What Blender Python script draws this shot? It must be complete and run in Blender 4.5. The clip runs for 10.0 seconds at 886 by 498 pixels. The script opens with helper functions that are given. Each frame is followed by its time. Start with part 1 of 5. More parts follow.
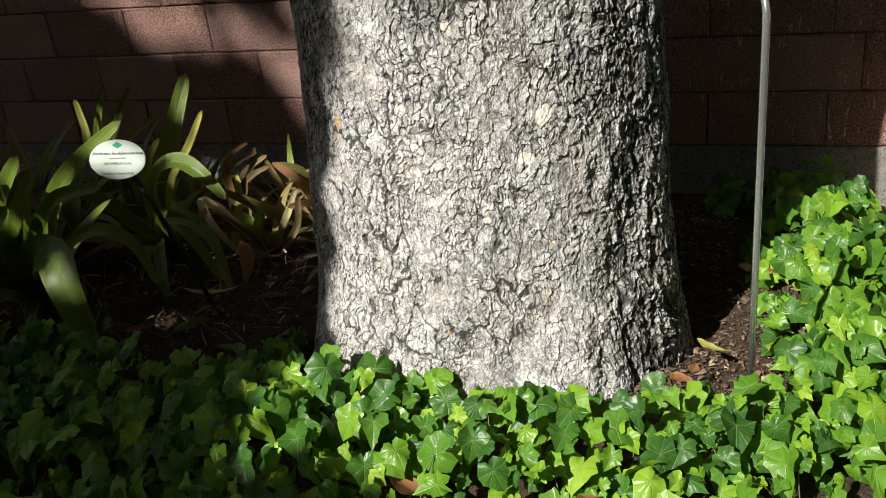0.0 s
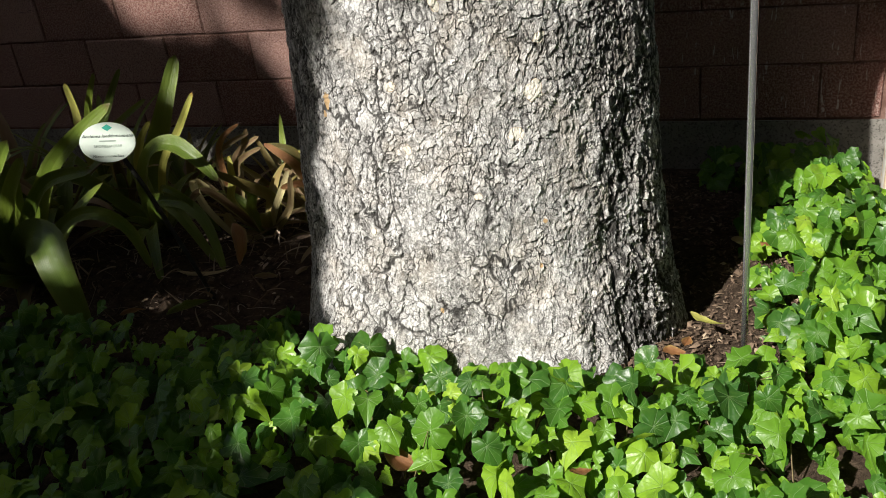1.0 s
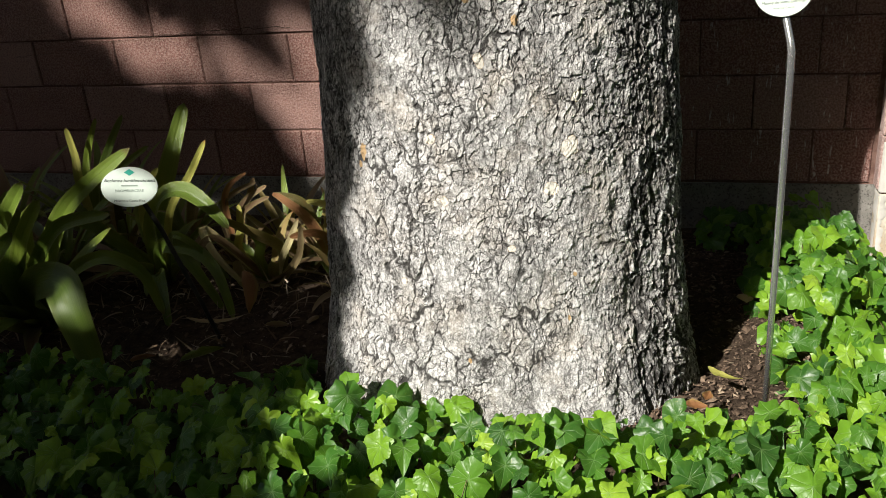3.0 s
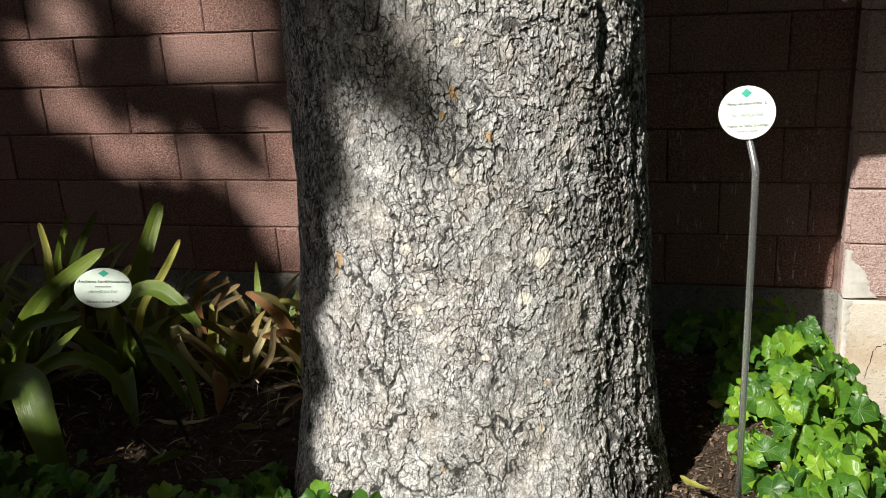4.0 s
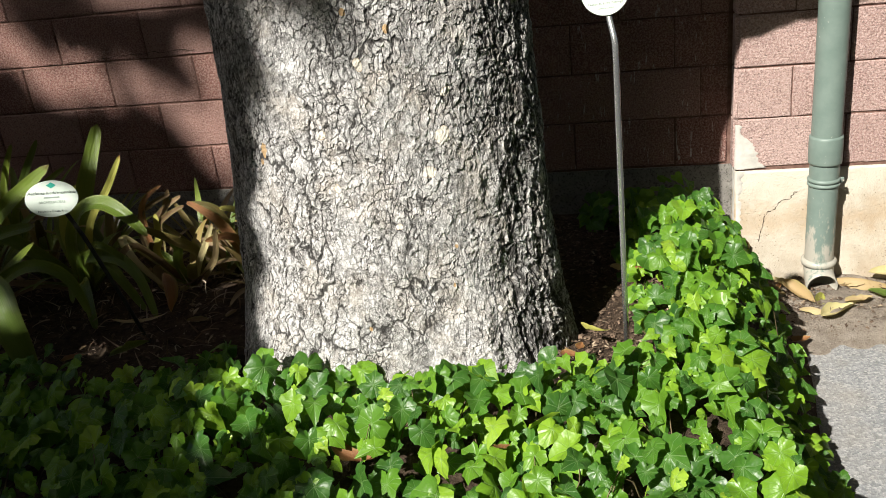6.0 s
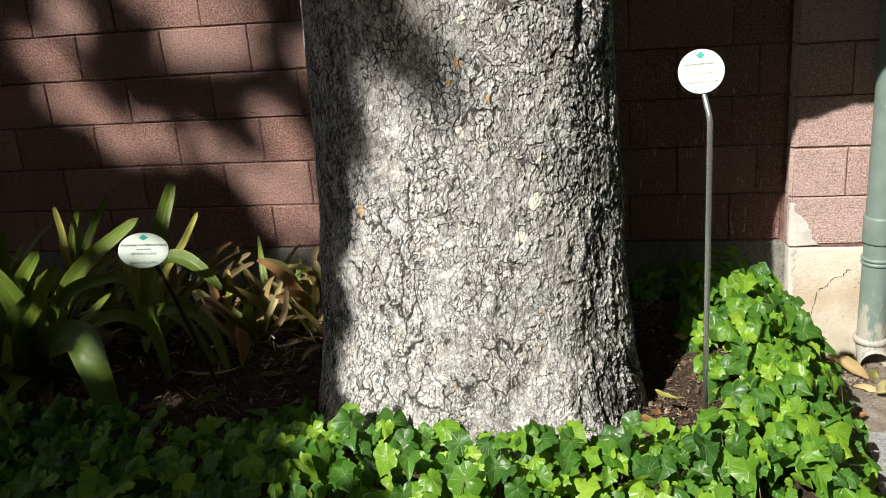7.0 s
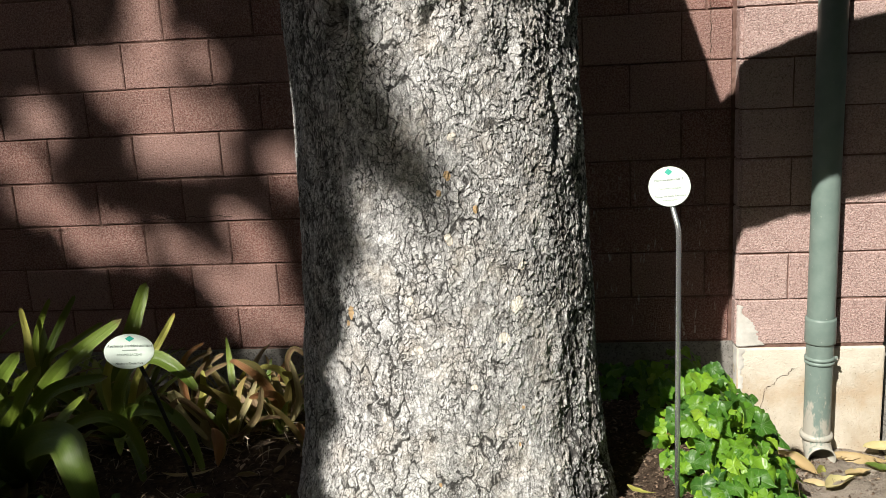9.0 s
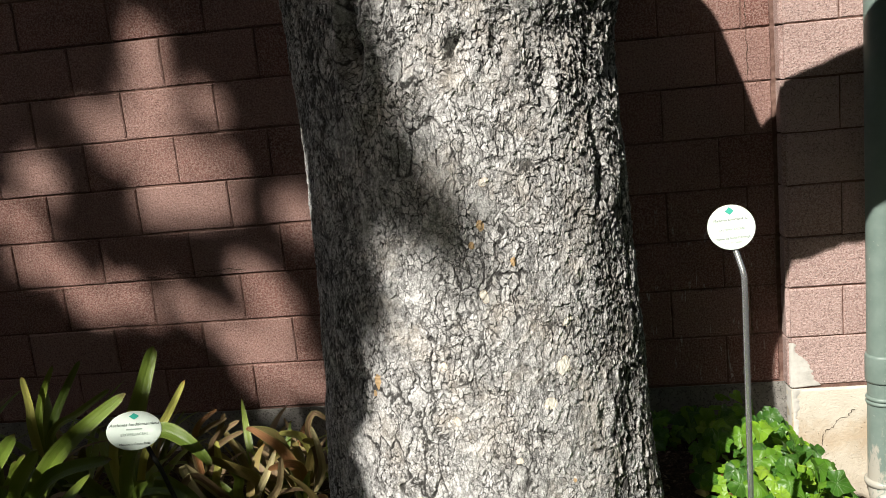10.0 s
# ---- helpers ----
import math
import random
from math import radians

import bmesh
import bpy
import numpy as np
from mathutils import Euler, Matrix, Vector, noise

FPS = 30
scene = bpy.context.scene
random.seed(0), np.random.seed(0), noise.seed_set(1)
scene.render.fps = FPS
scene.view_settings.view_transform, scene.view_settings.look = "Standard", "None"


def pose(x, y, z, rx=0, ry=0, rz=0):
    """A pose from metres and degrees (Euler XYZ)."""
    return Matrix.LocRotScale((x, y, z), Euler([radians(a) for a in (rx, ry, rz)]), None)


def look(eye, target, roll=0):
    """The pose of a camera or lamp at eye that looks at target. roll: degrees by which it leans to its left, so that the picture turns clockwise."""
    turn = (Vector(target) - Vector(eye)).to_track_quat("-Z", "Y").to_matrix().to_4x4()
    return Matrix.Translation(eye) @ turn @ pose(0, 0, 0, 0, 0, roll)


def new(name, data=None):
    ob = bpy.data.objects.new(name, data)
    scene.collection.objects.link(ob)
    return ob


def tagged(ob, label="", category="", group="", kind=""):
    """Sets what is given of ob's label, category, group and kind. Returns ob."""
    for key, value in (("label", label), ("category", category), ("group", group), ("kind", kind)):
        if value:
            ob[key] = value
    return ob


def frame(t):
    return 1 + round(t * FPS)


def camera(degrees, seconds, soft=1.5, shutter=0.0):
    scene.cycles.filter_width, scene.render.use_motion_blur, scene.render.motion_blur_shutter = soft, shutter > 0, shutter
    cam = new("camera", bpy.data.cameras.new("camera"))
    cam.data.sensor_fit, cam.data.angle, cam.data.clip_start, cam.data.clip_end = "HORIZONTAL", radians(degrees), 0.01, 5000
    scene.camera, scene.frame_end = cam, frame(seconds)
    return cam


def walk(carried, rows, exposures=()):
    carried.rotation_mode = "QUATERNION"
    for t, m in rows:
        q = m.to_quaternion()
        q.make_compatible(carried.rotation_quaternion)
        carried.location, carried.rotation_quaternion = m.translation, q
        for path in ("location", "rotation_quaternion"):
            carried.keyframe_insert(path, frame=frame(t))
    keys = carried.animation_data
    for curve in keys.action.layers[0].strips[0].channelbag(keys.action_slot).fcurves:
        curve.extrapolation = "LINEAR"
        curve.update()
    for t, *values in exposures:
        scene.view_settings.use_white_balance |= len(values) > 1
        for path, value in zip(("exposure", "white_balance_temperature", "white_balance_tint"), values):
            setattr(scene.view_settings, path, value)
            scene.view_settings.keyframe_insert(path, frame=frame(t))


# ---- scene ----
cam = camera(52.3, 10.0, soft=0.7)
PATH = [
    (0, (1.71, -3.261, 1.66), (1.088, -1.574, 0.783), -6.8),
    (0.5, (1.721, -3.262, 1.655), (1.102, -1.587, 0.756), -7.3),
    (1, (1.721, -3.26, 1.651), (1.106, -1.591, 0.736), -7.7),
    (1.5, (1.707, -3.265, 1.654), (1.096, -1.597, 0.734), -7.8),
    (2, (1.657, -3.294, 1.653), (1.052, -1.627, 0.728), -7.8),
    (2.5, (1.612, -3.321, 1.654), (1.073, -1.643, 0.709), -7.1),
    (3, (1.575, -3.331, 1.668), (1.047, -1.582, 0.855), -5.0),
    (3.2, (1.563, -3.339, 1.692), (1.04, -1.554, 0.957), -4.1),
    (4.3, (1.571, -3.336, 1.717), (1.131, -1.491, 1.082), -3.4),
    (4.5, (1.567, -3.337, 1.707), (1.152, -1.497, 1.043), -3.4),
    (5, (1.616, -3.397, 1.711), (1.281, -1.557, 1.004), -3.8),
    (5.5, (1.703, -3.515, 1.703), (1.384, -1.694, 0.94), -5.8),
    (5.7, (1.726, -3.561, 1.69), (1.383, -1.758, 0.895), -6.6),
    (6.8, (1.58, -3.68, 1.699), (1.173, -1.855, 0.99), -5.5),
    (7, (1.525, -3.71, 1.719), (1.148, -1.857, 1.07), -4.7),
    (7.5, (1.44, -3.787, 1.755), (1.135, -1.873, 1.262), -3.2),
    (8, (1.427, -3.847, 1.771), (1.19, -1.906, 1.351), -2.6),
    (8.5, (1.418, -3.847, 1.771), (1.198, -1.906, 1.341), -3.0),
    (9, (1.406, -3.85, 1.77), (1.182, -1.913, 1.324), -3.2),
    (9.5, (1.381, -3.745, 1.766), (1.154, -1.81, 1.313), -4.0),
    (10, (1.334, -3.6, 1.782), (1.084, -1.652, 1.404), -5.7),
]
EXPOSURES = [(0, 0.83), (3.0, 0.82), (3.2, 0.85), (4.3, 0.5), (4.5, 0.33), (5.0, 0.25), (5.3, 0.35), (5.5, 0.92), (5.7, 0.98), (6.8, 0.86), (7.5, 0.87), (10, 0.84)]
walk(cam, [(t, look(eye, target, roll)) for t, eye, target, roll in PATH], EXPOSURES)

SUN_ELEVATION, SUN_RUN = 41.8, (0.5, 1.0)      # the light travels along (0.5, 1) on plan

# ---- world and sun ----
world = bpy.data.worlds.new("sky")
scene.world = world
world.use_nodes = True
wn = world.node_tree
sky = wn.nodes.new("ShaderNodeTexSky")
sky.sky_type, sky.sun_disc = "NISHITA", False
sky.sun_elevation = radians(SUN_ELEVATION)
sky.dust_density, sky.ozone_density = 4.0, 0.3
sky.sun_rotation = math.atan2(-SUN_RUN[0], -SUN_RUN[1])
wn.nodes["Background"].inputs["Strength"].default_value = 0.050
wn.links.new(sky.outputs[0], wn.nodes["Background"].inputs["Color"])
sun = new("sun", bpy.data.lights.new("sun", "SUN"))
sun.data.energy, sun.data.angle, sun.data.color = 5.0, radians(0.53), (1.0, 0.955, 0.885)
sun.matrix_world = look((-5, -10, 10), (0, 0, 0))

# ---- node helpers ----


class Mat:
    """A node material under construction."""

    def __init__(self, name, rough=0.7, spec=0.4):
        self.m = bpy.data.materials.new(name)
        self.m.use_nodes = True
        self.nt = self.m.node_tree
        self.b = self.nt.nodes["Principled BSDF"]
        self.b.inputs["Roughness"].default_value = rough
        self.b.inputs["Specular IOR Level"].default_value = spec
        self.pos = self.nt.nodes.new("ShaderNodeNewGeometry").outputs["Position"]

    def n(self, kind, **inputs):
        node = self.nt.nodes.new(kind)
        for k, v in inputs.items():
            self.put(node.inputs[k.replace("_", " ")], v)
        return node

    def put(self, socket, v):
        if hasattr(v, "is_output"):
            self.nt.links.new(v, socket)
        else:
            socket.default_value = v

    def noise(self, scale, detail=4.0, rough=0.6, vec=None, stretch=None, dist=0.0):
        vec = vec or self.pos
        if stretch:
            vec = self.n("ShaderNodeMapping", Vector=vec, Scale=stretch).outputs[0]
        return self.n("ShaderNodeTexNoise", Vector=vec, Scale=scale, Detail=detail, Roughness=rough, Distortion=dist).outputs[0]

    def voronoi(self, scale, feature="F1", out="Distance", vec=None, rand=1.0):
        v = self.n("ShaderNodeTexVoronoi", Vector=vec or self.pos, Scale=scale, Randomness=rand)
        v.feature = feature
        return v.outputs[out]

    def ramp(self, fac, *stops):
        r = self.n("ShaderNodeValToRGB", Fac=fac)
        e = r.color_ramp.elements
        while len(e) < len(stops):
            e.new(0.5)
        for el, (p, c) in zip(e, stops):
            el.position = p
            el.color = (*c, 1) if hasattr(c, "__len__") else (c, c, c, 1)
        return r.outputs[0]

    def mix(self, fac, a, b, blend="MIX"):
        x = self.n("ShaderNodeMix")
        x.data_type, x.blend_type = "RGBA", blend
        self.put(x.inputs[0], fac)
        for s, v in ((x.inputs[6], a), (x.inputs[7], b)):
            self.put(s, (*v, 1) if isinstance(v, tuple) and len(v) == 3 else v)
        return x.outputs[2]

    def math(self, op, a, b=0.0, c=0.0, clamp=False):
        x = self.n("ShaderNodeMath")
        x.operation, x.use_clamp = op, clamp
        for s, v in zip(x.inputs, (a, b, c)):
            self.put(s, v)
        return x.outputs[0]

    def attr(self, name):
        a = self.n("ShaderNodeAttribute")
        a.attribute_name = name
        return a

    def rand(self):
        return self.n("ShaderNodeObjectInfo").outputs["Random"]

    def island(self):
        return self.n("ShaderNodeNewGeometry").outputs["Random Per Island"]

    def bump(self, height, strength=0.5, dist=0.01, normal=None):
        x = self.n("ShaderNodeBump", Height=height, Strength=strength, Distance=dist)
        if normal:
            self.put(x.inputs["Normal"], normal)
        return x.outputs[0]

    def done(self, color=None, rough=None, normal=None, metal=None):
        for key, v in (("Base Color", color), ("Roughness", rough), ("Normal", normal), ("Metallic", metal)):
            if v is not None:
                self.put(self.b.inputs[key], (*v, 1) if isinstance(v, tuple) and len(v) == 3 else v)
        return self.m

    def translucent(self, color, amount, normal=None):
        """Mixes light through a thin leaf into the surface."""
        t = self.n("ShaderNodeBsdfTranslucent", Color=color)
        if normal:
            self.put(t.inputs["Normal"], normal)
        x = self.n("ShaderNodeMixShader", Fac=amount)
        self.nt.links.new(self.b.outputs[0], x.inputs[1])
        self.nt.links.new(t.outputs[0], x.inputs[2])
        self.nt.links.new(x.outputs[0], self.nt.nodes["Material Output"].inputs[0])


# ---- materials ----
def mat_brick(name, base, dark, pale):
    m = Mat(name, 0.85, 0.25)
    r = m.rand()
    c = m.mix(m.ramp(m.noise(9, 5, 0.65), (0.35, 0.0), (0.68, 1.0)), base, dark)
    c = m.mix(m.math("MULTIPLY", r, 0.45), c, pale)
    speck = m.ramp(m.noise(135, 3, 0.75), (0.46, 0.0), (0.56, 1.0))
    c = m.mix(m.math("MULTIPLY", speck, 0.68), c, pale)
    pit = m.ramp(m.noise(165, 2, 0.6), (0.36, 1.0), (0.44, 0.0))
    c = m.mix(m.math("MULTIPLY", pit, 0.6), c, tuple(v * 0.45 for v in dark))
    streak = m.ramp(m.noise(6, 4, 0.6, stretch=(3, 3, 0.35)), (0.62, 0.0), (0.80, 1.0))
    c = m.mix(m.math("MULTIPLY", streak, 0.2), c, (0.34, 0.29, 0.26))
    sep = m.n("ShaderNodeSeparateXYZ", Vector=m.pos)
    drip = m.math("MULTIPLY", m.ramp(m.noise(70, 2, 0.6, stretch=(1, 1, 0.13)), (0.625, 0.0), (0.65, 1.0)), m.ramp(m.noise(26, 3, 0.7), (0.46, 0.0), (0.54, 1.0)))
    drip = m.math("MULTIPLY", drip, m.math("MULTIPLY", m.ramp(m.math("DIVIDE", sep.outputs[2], 2.0), (0.50, 1.0), (0.66, 0.0)), m.ramp(m.math("DIVIDE", sep.outputs[0], 4.0), (0.30, 0.0), (0.40, 1.0), (0.53, 1.0), (0.548, 0.0))))
    c = m.mix(m.math("MULTIPLY", drip, 0.8), c, (0.55, 0.50, 0.46))
    nrm = m.bump(m.noise(120, 3, 0.72), 1.0, 0.010)
    nrm = m.bump(m.noise(35, 3, 0.6), 0.25, 0.008, nrm)
    return m.done(c, normal=nrm)


M_BRICK = mat_brick("red_block", (0.200, 0.090, 0.070), (0.135, 0.060, 0.046), (0.39, 0.262, 0.225))
# same blocks on the pilaster, with full sunlight put into a paler colour
M_BRICK_SUNLIT = mat_brick("sunlit_block", (0.37, 0.240, 0.210), (0.29, 0.182, 0.158), (0.58, 0.445, 0.40))

m = Mat("mortar", 0.95, 0.1)
M_MORTAR = m.done(m.mix(m.ramp(m.noise(40), (0.35, 0.0), (0.65, 1.0)), (0.115, 0.065, 0.052), (0.20, 0.125, 0.10)), normal=m.bump(m.noise(150), 0.6, 0.006))

m = Mat("grey_concrete", 0.9, 0.2)
c = m.mix(m.ramp(m.noise(12, 6, 0.65), (0.3, 0.0), (0.7, 1.0)), (0.150, 0.142, 0.128), (0.250, 0.238, 0.212))
c = m.mix(m.math("MULTIPLY", m.ramp(m.noise(120, 3), (0.38, 1.0), (0.47, 0.0)), 0.75), c, (0.060, 0.054, 0.047))
M_CONCRETE = m.done(c, normal=m.bump(m.noise(140, 4, 0.7), 0.6, 0.008))

m = Mat("cream_render", 0.9, 0.2)
c = m.mix(m.ramp(m.noise(7, 6, 0.65), (0.32, 0.0), (0.68, 1.0)), (0.40, 0.345, 0.265), (0.56, 0.51, 0.42))
c = m.mix(m.math("MULTIPLY", m.ramp(m.noise(4, 5, 0.7, stretch=(1, 1, 0.5)), (0.5, 0.0), (0.72, 1.0)), 0.5), c, (0.33, 0.235, 0.14))
c = m.mix(m.math("MULTIPLY", m.ramp(m.math("ADD", m.voronoi(72), m.ramp(m.noise(11, 3, 0.6), (0.38, 0.0), (0.62, 0.16))), (0.13, 1.0), (0.21, 0.0)), 0.6), c, (0.20, 0.155, 0.105))
band = m.math("ADD", m.n("ShaderNodeSeparateXYZ", Vector=m.pos).outputs[2], m.math("MULTIPLY", m.math("SUBTRACT", m.noise(9, 5, 0.65), 0.5), 0.35))
c = m.mix(m.ramp(band, (0.30, 0.0), (0.40, 0.7)), c, (0.60, 0.555, 0.465))
c = m.mix(m.ramp(m.math("ABSOLUTE", m.math("SUBTRACT", band, 0.22)), (0.0, 0.40), (0.09, 0.0)), c, (0.42, 0.29, 0.16))
M_RENDER = m.done(c, normal=m.bump(m.ramp(m.math("ADD", m.voronoi(72), m.ramp(m.noise(11, 3, 0.6), (0.38, 0.0), (0.62, 0.16))), (0.12, 0.0), (0.24, 1.0)), 0.6, 0.005, m.bump(m.noise(130, 4, 0.7), 0.6, 0.008)))

m = Mat("white_patch", 0.85, 0.2)
c = m.mix(m.ramp(m.noise(15, 5, 0.6), (0.35, 0.0), (0.65, 1.0)), (0.40, 0.385, 0.345), (0.54, 0.52, 0.475))
M_PATCH = m.done(c, normal=m.bump(m.noise(90, 4, 0.6), 0.3, 0.006))

m = Mat("crack", 0.95, 0.1)
M_CRACK = m.done((0.06, 0.045, 0.032))

m = Mat("bark", 0.85, 0.25)
plate, patch, fissure = m.attr("plate").outputs["Fac"], m.attr("patch").outputs["Fac"], m.attr("fissure").outputs["Fac"]
shift = m.n("ShaderNodeVectorMath", Vector=m.n("ShaderNodeTexNoise", Vector=m.pos, Scale=60.0, Detail=8.0, Roughness=0.68).outputs["Color"])
shift.operation = "SCALE"
shift.inputs["Scale"].default_value = 0.016
warp = m.n("ShaderNodeVectorMath", Vector=m.n("ShaderNodeMapping", Vector=m.pos, Scale=(1, 1, 0.62)).outputs[0])
warp.operation = "ADD"
m.nt.links.new(shift.outputs[0], warp.inputs[1])
warp = warp.outputs[0]
small = m.n("ShaderNodeSeparateColor", Color=m.voronoi(150, out="Color", vec=warp)).outputs[1]
broad = m.n("ShaderNodeSeparateColor", Color=m.voronoi(64, out="Color", vec=warp)).outputs[0]
line1 = m.math("MULTIPLY", m.ramp(m.voronoi(64, "DISTANCE_TO_EDGE", vec=warp), (0.015, 1.0), (0.060, 0.0)), m.ramp(m.noise(13, 3, 0.6), (0.42, 0.0), (0.60, 0.9)))
line2 = m.math("MULTIPLY", m.ramp(m.voronoi(150, "DISTANCE_TO_EDGE", vec=warp), (0.02, 1.0), (0.085, 0.0)), m.ramp(m.noise(19, 3, 0.6), (0.46, 0.0), (0.62, 0.6)))
rag = m.noise(26, 6, 0.68, stretch=(1, 1, 0.42), dist=0.15)
split = m.math("MULTIPLY", m.ramp(m.math("ABSOLUTE", m.math("SUBTRACT", rag, 0.5)), (0.004, 1.0), (0.016, 0.0)), m.ramp(m.noise(8, 3, 0.6), (0.50, 0.0), (0.62, 0.75)))
fine = m.math("MAXIMUM", m.math("MAXIMUM", line1, line2), split)
joint = m.math("MAXIMUM", fine, fissure)
tone = m.math("ADD", m.math("ADD", m.math("MULTIPLY", plate, 0.20), m.math("MULTIPLY", broad, 0.10)), m.math("ADD", m.math("MULTIPLY", small, 0.12), m.math("ADD", m.math("MULTIPLY", m.math("SUBTRACT", m.noise(260, 4, 0.8), 0.5), 1.0), m.math("MULTIPLY", m.math("SUBTRACT", m.noise(40, 5, 0.75), 0.5), 0.5))))
tone = m.math("ADD", tone, 0.20)
c = m.ramp(tone, (0.10, (0.12, 0.116, 0.109)), (0.28, (0.265, 0.26, 0.25)), (0.42, (0.485, 0.481, 0.466)), (0.56, (0.67, 0.664, 0.646)), (0.78, (0.86, 0.852, 0.83)))
c = m.mix(m.math("MULTIPLY", m.ramp(m.noise(9, 6, 0.7), (0.48, 0.0), (0.68, 1.0)), 0.38), c, (0.46, 0.385, 0.29))
# near-black cracks: dirt, with the shade inside them put into the colour
c = m.mix(m.math("MULTIPLY", joint, 0.93), c, (0.020, 0.018, 0.016))
c = m.mix(m.ramp(patch, (0.30, 0.0), (0.45, 1.0)), c, m.mix(m.ramp(patch, (0.6, 0.0), (0.8, 1.0)), m.mix(m.noise(120, 3), (0.36, 0.225, 0.105), (0.54, 0.40, 0.225)), (0.70, 0.67, 0.585)))
M_BARK = m.done(c, normal=m.bump(m.noise(260, 4, 0.75), 0.7, 0.0020, m.bump(m.math("SUBTRACT", m.math("ADD", m.math("MULTIPLY", broad, 0.6), m.math("MULTIPLY", small, 0.35)), m.math("MULTIPLY", fine, 0.8)), 0.6, 0.0030)))

m = Mat("soil", 0.97, 0.1)
c = m.mix(m.ramp(m.noise(30, 6, 0.7), (0.35, 0.0), (0.68, 1.0)), (0.035, 0.024, 0.017), (0.105, 0.075, 0.052))
c = m.mix(m.math("MULTIPLY", m.ramp(m.noise(140, 3, 0.7), (0.58, 0.0), (0.72, 1.0)), 0.6), c, (0.20, 0.15, 0.105))
M_SOIL = m.done(c, normal=m.bump(m.noise(70, 6, 0.75), 0.9, 0.02))

m = Mat("dry_dirt", 0.97, 0.1)
c = m.mix(m.ramp(m.noise(22, 6, 0.7), (0.35, 0.0), (0.68, 1.0)), (0.235, 0.198, 0.158), (0.36, 0.315, 0.262))
c = m.mix(m.math("MULTIPLY", m.ramp(m.noise(190, 3, 0.7), (0.56, 0.0), (0.66, 1.0)), 0.65), c, (0.10, 0.075, 0.055))
c = m.mix(m.math("MULTIPLY", m.ramp(m.noise(150, 3, 0.7), (0.62, 0.0), (0.70, 1.0)), 0.6), c, (0.48, 0.43, 0.36))
M_DIRT = m.done(c, normal=m.bump(m.noise(140, 5, 0.8), 1.0, 0.012))

m = Mat("asphalt", 0.9, 0.25)
chip = m.voronoi(140, out="Color")
c = m.ramp(m.n("ShaderNodeSeparateColor", Color=chip).outputs[0], (0.0, (0.16, 0.166, 0.17)), (0.45, (0.215, 0.222, 0.226)), (0.8, (0.275, 0.278, 0.276)), (1.0, (0.36, 0.357, 0.345)))
c = m.mix(m.ramp(m.noise(4, 5, 0.65), (0.46, 0.0), (0.70, 0.4)), c, (0.27, 0.245, 0.205))
c = m.mix(m.math("MULTIPLY", m.ramp(m.noise(38, 4, 0.7), (0.58, 0.0), (0.70, 1.0)), 0.5), c, (0.10, 0.098, 0.092))
M_ASPHALT = m.done(c, normal=m.bump(m.voronoi(140), 0.35, 0.004, m.bump(m.noise(60, 3, 0.7), 0.3, 0.005)))


def mat_ivy(name, single):
    """Ivy leaf: dark and fresh greens, pale veins that fan out from the stalk."""
    m = Mat(name, 0.4, 0.38)
    r = m.rand() if single else m.island()
    r2 = m.math("FRACT", m.math("MULTIPLY", r, 17.31))
    uvm = m.n("ShaderNodeUVMap").outputs[0]
    sep = m.n("ShaderNodeSeparateXYZ", Vector=uvm)
    ax = m.math("ABSOLUTE", m.math("SUBTRACT", sep.outputs[0], 0.5))
    ay = m.math("SUBTRACT", sep.outputs[1], 0.25)
    ang = m.math("ARCTAN2", ax, ay)
    rad = m.math("SQRT", m.math("ADD", m.math("MULTIPLY", ax, ax), m.math("MULTIPLY", ay, ay)))
    vein = None
    for a, w in ((0.0, 0.010), (0.86, 0.0085), (1.75, 0.007), (0.42, 0.004), (1.3, 0.004)):
        d = m.math("MULTIPLY", m.math("ABSOLUTE", m.math("SINE", m.math("SUBTRACT", ang, a))), rad)
        v = m.math("SUBTRACT", 1.0, m.math("DIVIDE", d, w * 1.6), clamp=True)
        vein = v if vein is None else m.math("MAXIMUM", vein, v)
    green = m.ramp(r, (0.0, (0.026, 0.086, 0.016)), (0.32, (0.046, 0.140, 0.016)), (0.56, (0.086, 0.210, 0.016)), (0.78, (0.145, 0.295, 0.018)), (0.93, (0.215, 0.375, 0.024)), (1.0, (0.29, 0.44, 0.040)))
    green = m.mix(m.math("MULTIPLY", m.ramp(m.noise(60, 4, 0.6), (0.40, 0.0), (0.70, 1.0)), 0.35), green, (0.10, 0.20, 0.03))
    spots = m.ramp(m.noise(130, 2, 0.6), (0.66, 0.0), (0.73, 1.0))
    green = m.mix(m.math("MULTIPLY", spots, m.ramp(r2, (0.72, 0.0), (0.86, 0.6))), green, (0.34, 0.36, 0.07))
    c = m.mix(m.math("MULTIPLY", vein, 0.48), green, (0.25, 0.39, 0.15))
    pucker = m.math("MULTIPLY", m.math("ABSOLUTE", m.math("SINE", m.math("MULTIPLY", ang, 3.62))), m.math("MULTIPLY", rad, 2.2))
    nrm = m.bump(pucker, 0.22, 0.006, m.bump(m.math("ADD", m.math("MULTIPLY", vein, -0.6), m.noise(60, 2, 0.5)), 0.35, 0.006))
    rough = m.ramp(m.noise(40, 3), (0.3, 0.32), (0.7, 0.46))
    m.translucent(m.mix(0.35, c, (0.30, 0.50, 0.02)), 0.33, nrm)
    return m.done(c, rough, nrm)


M_IVY, M_IVY_MASS = mat_ivy("ivy_leaf", True), mat_ivy("ivy_leaves", False)


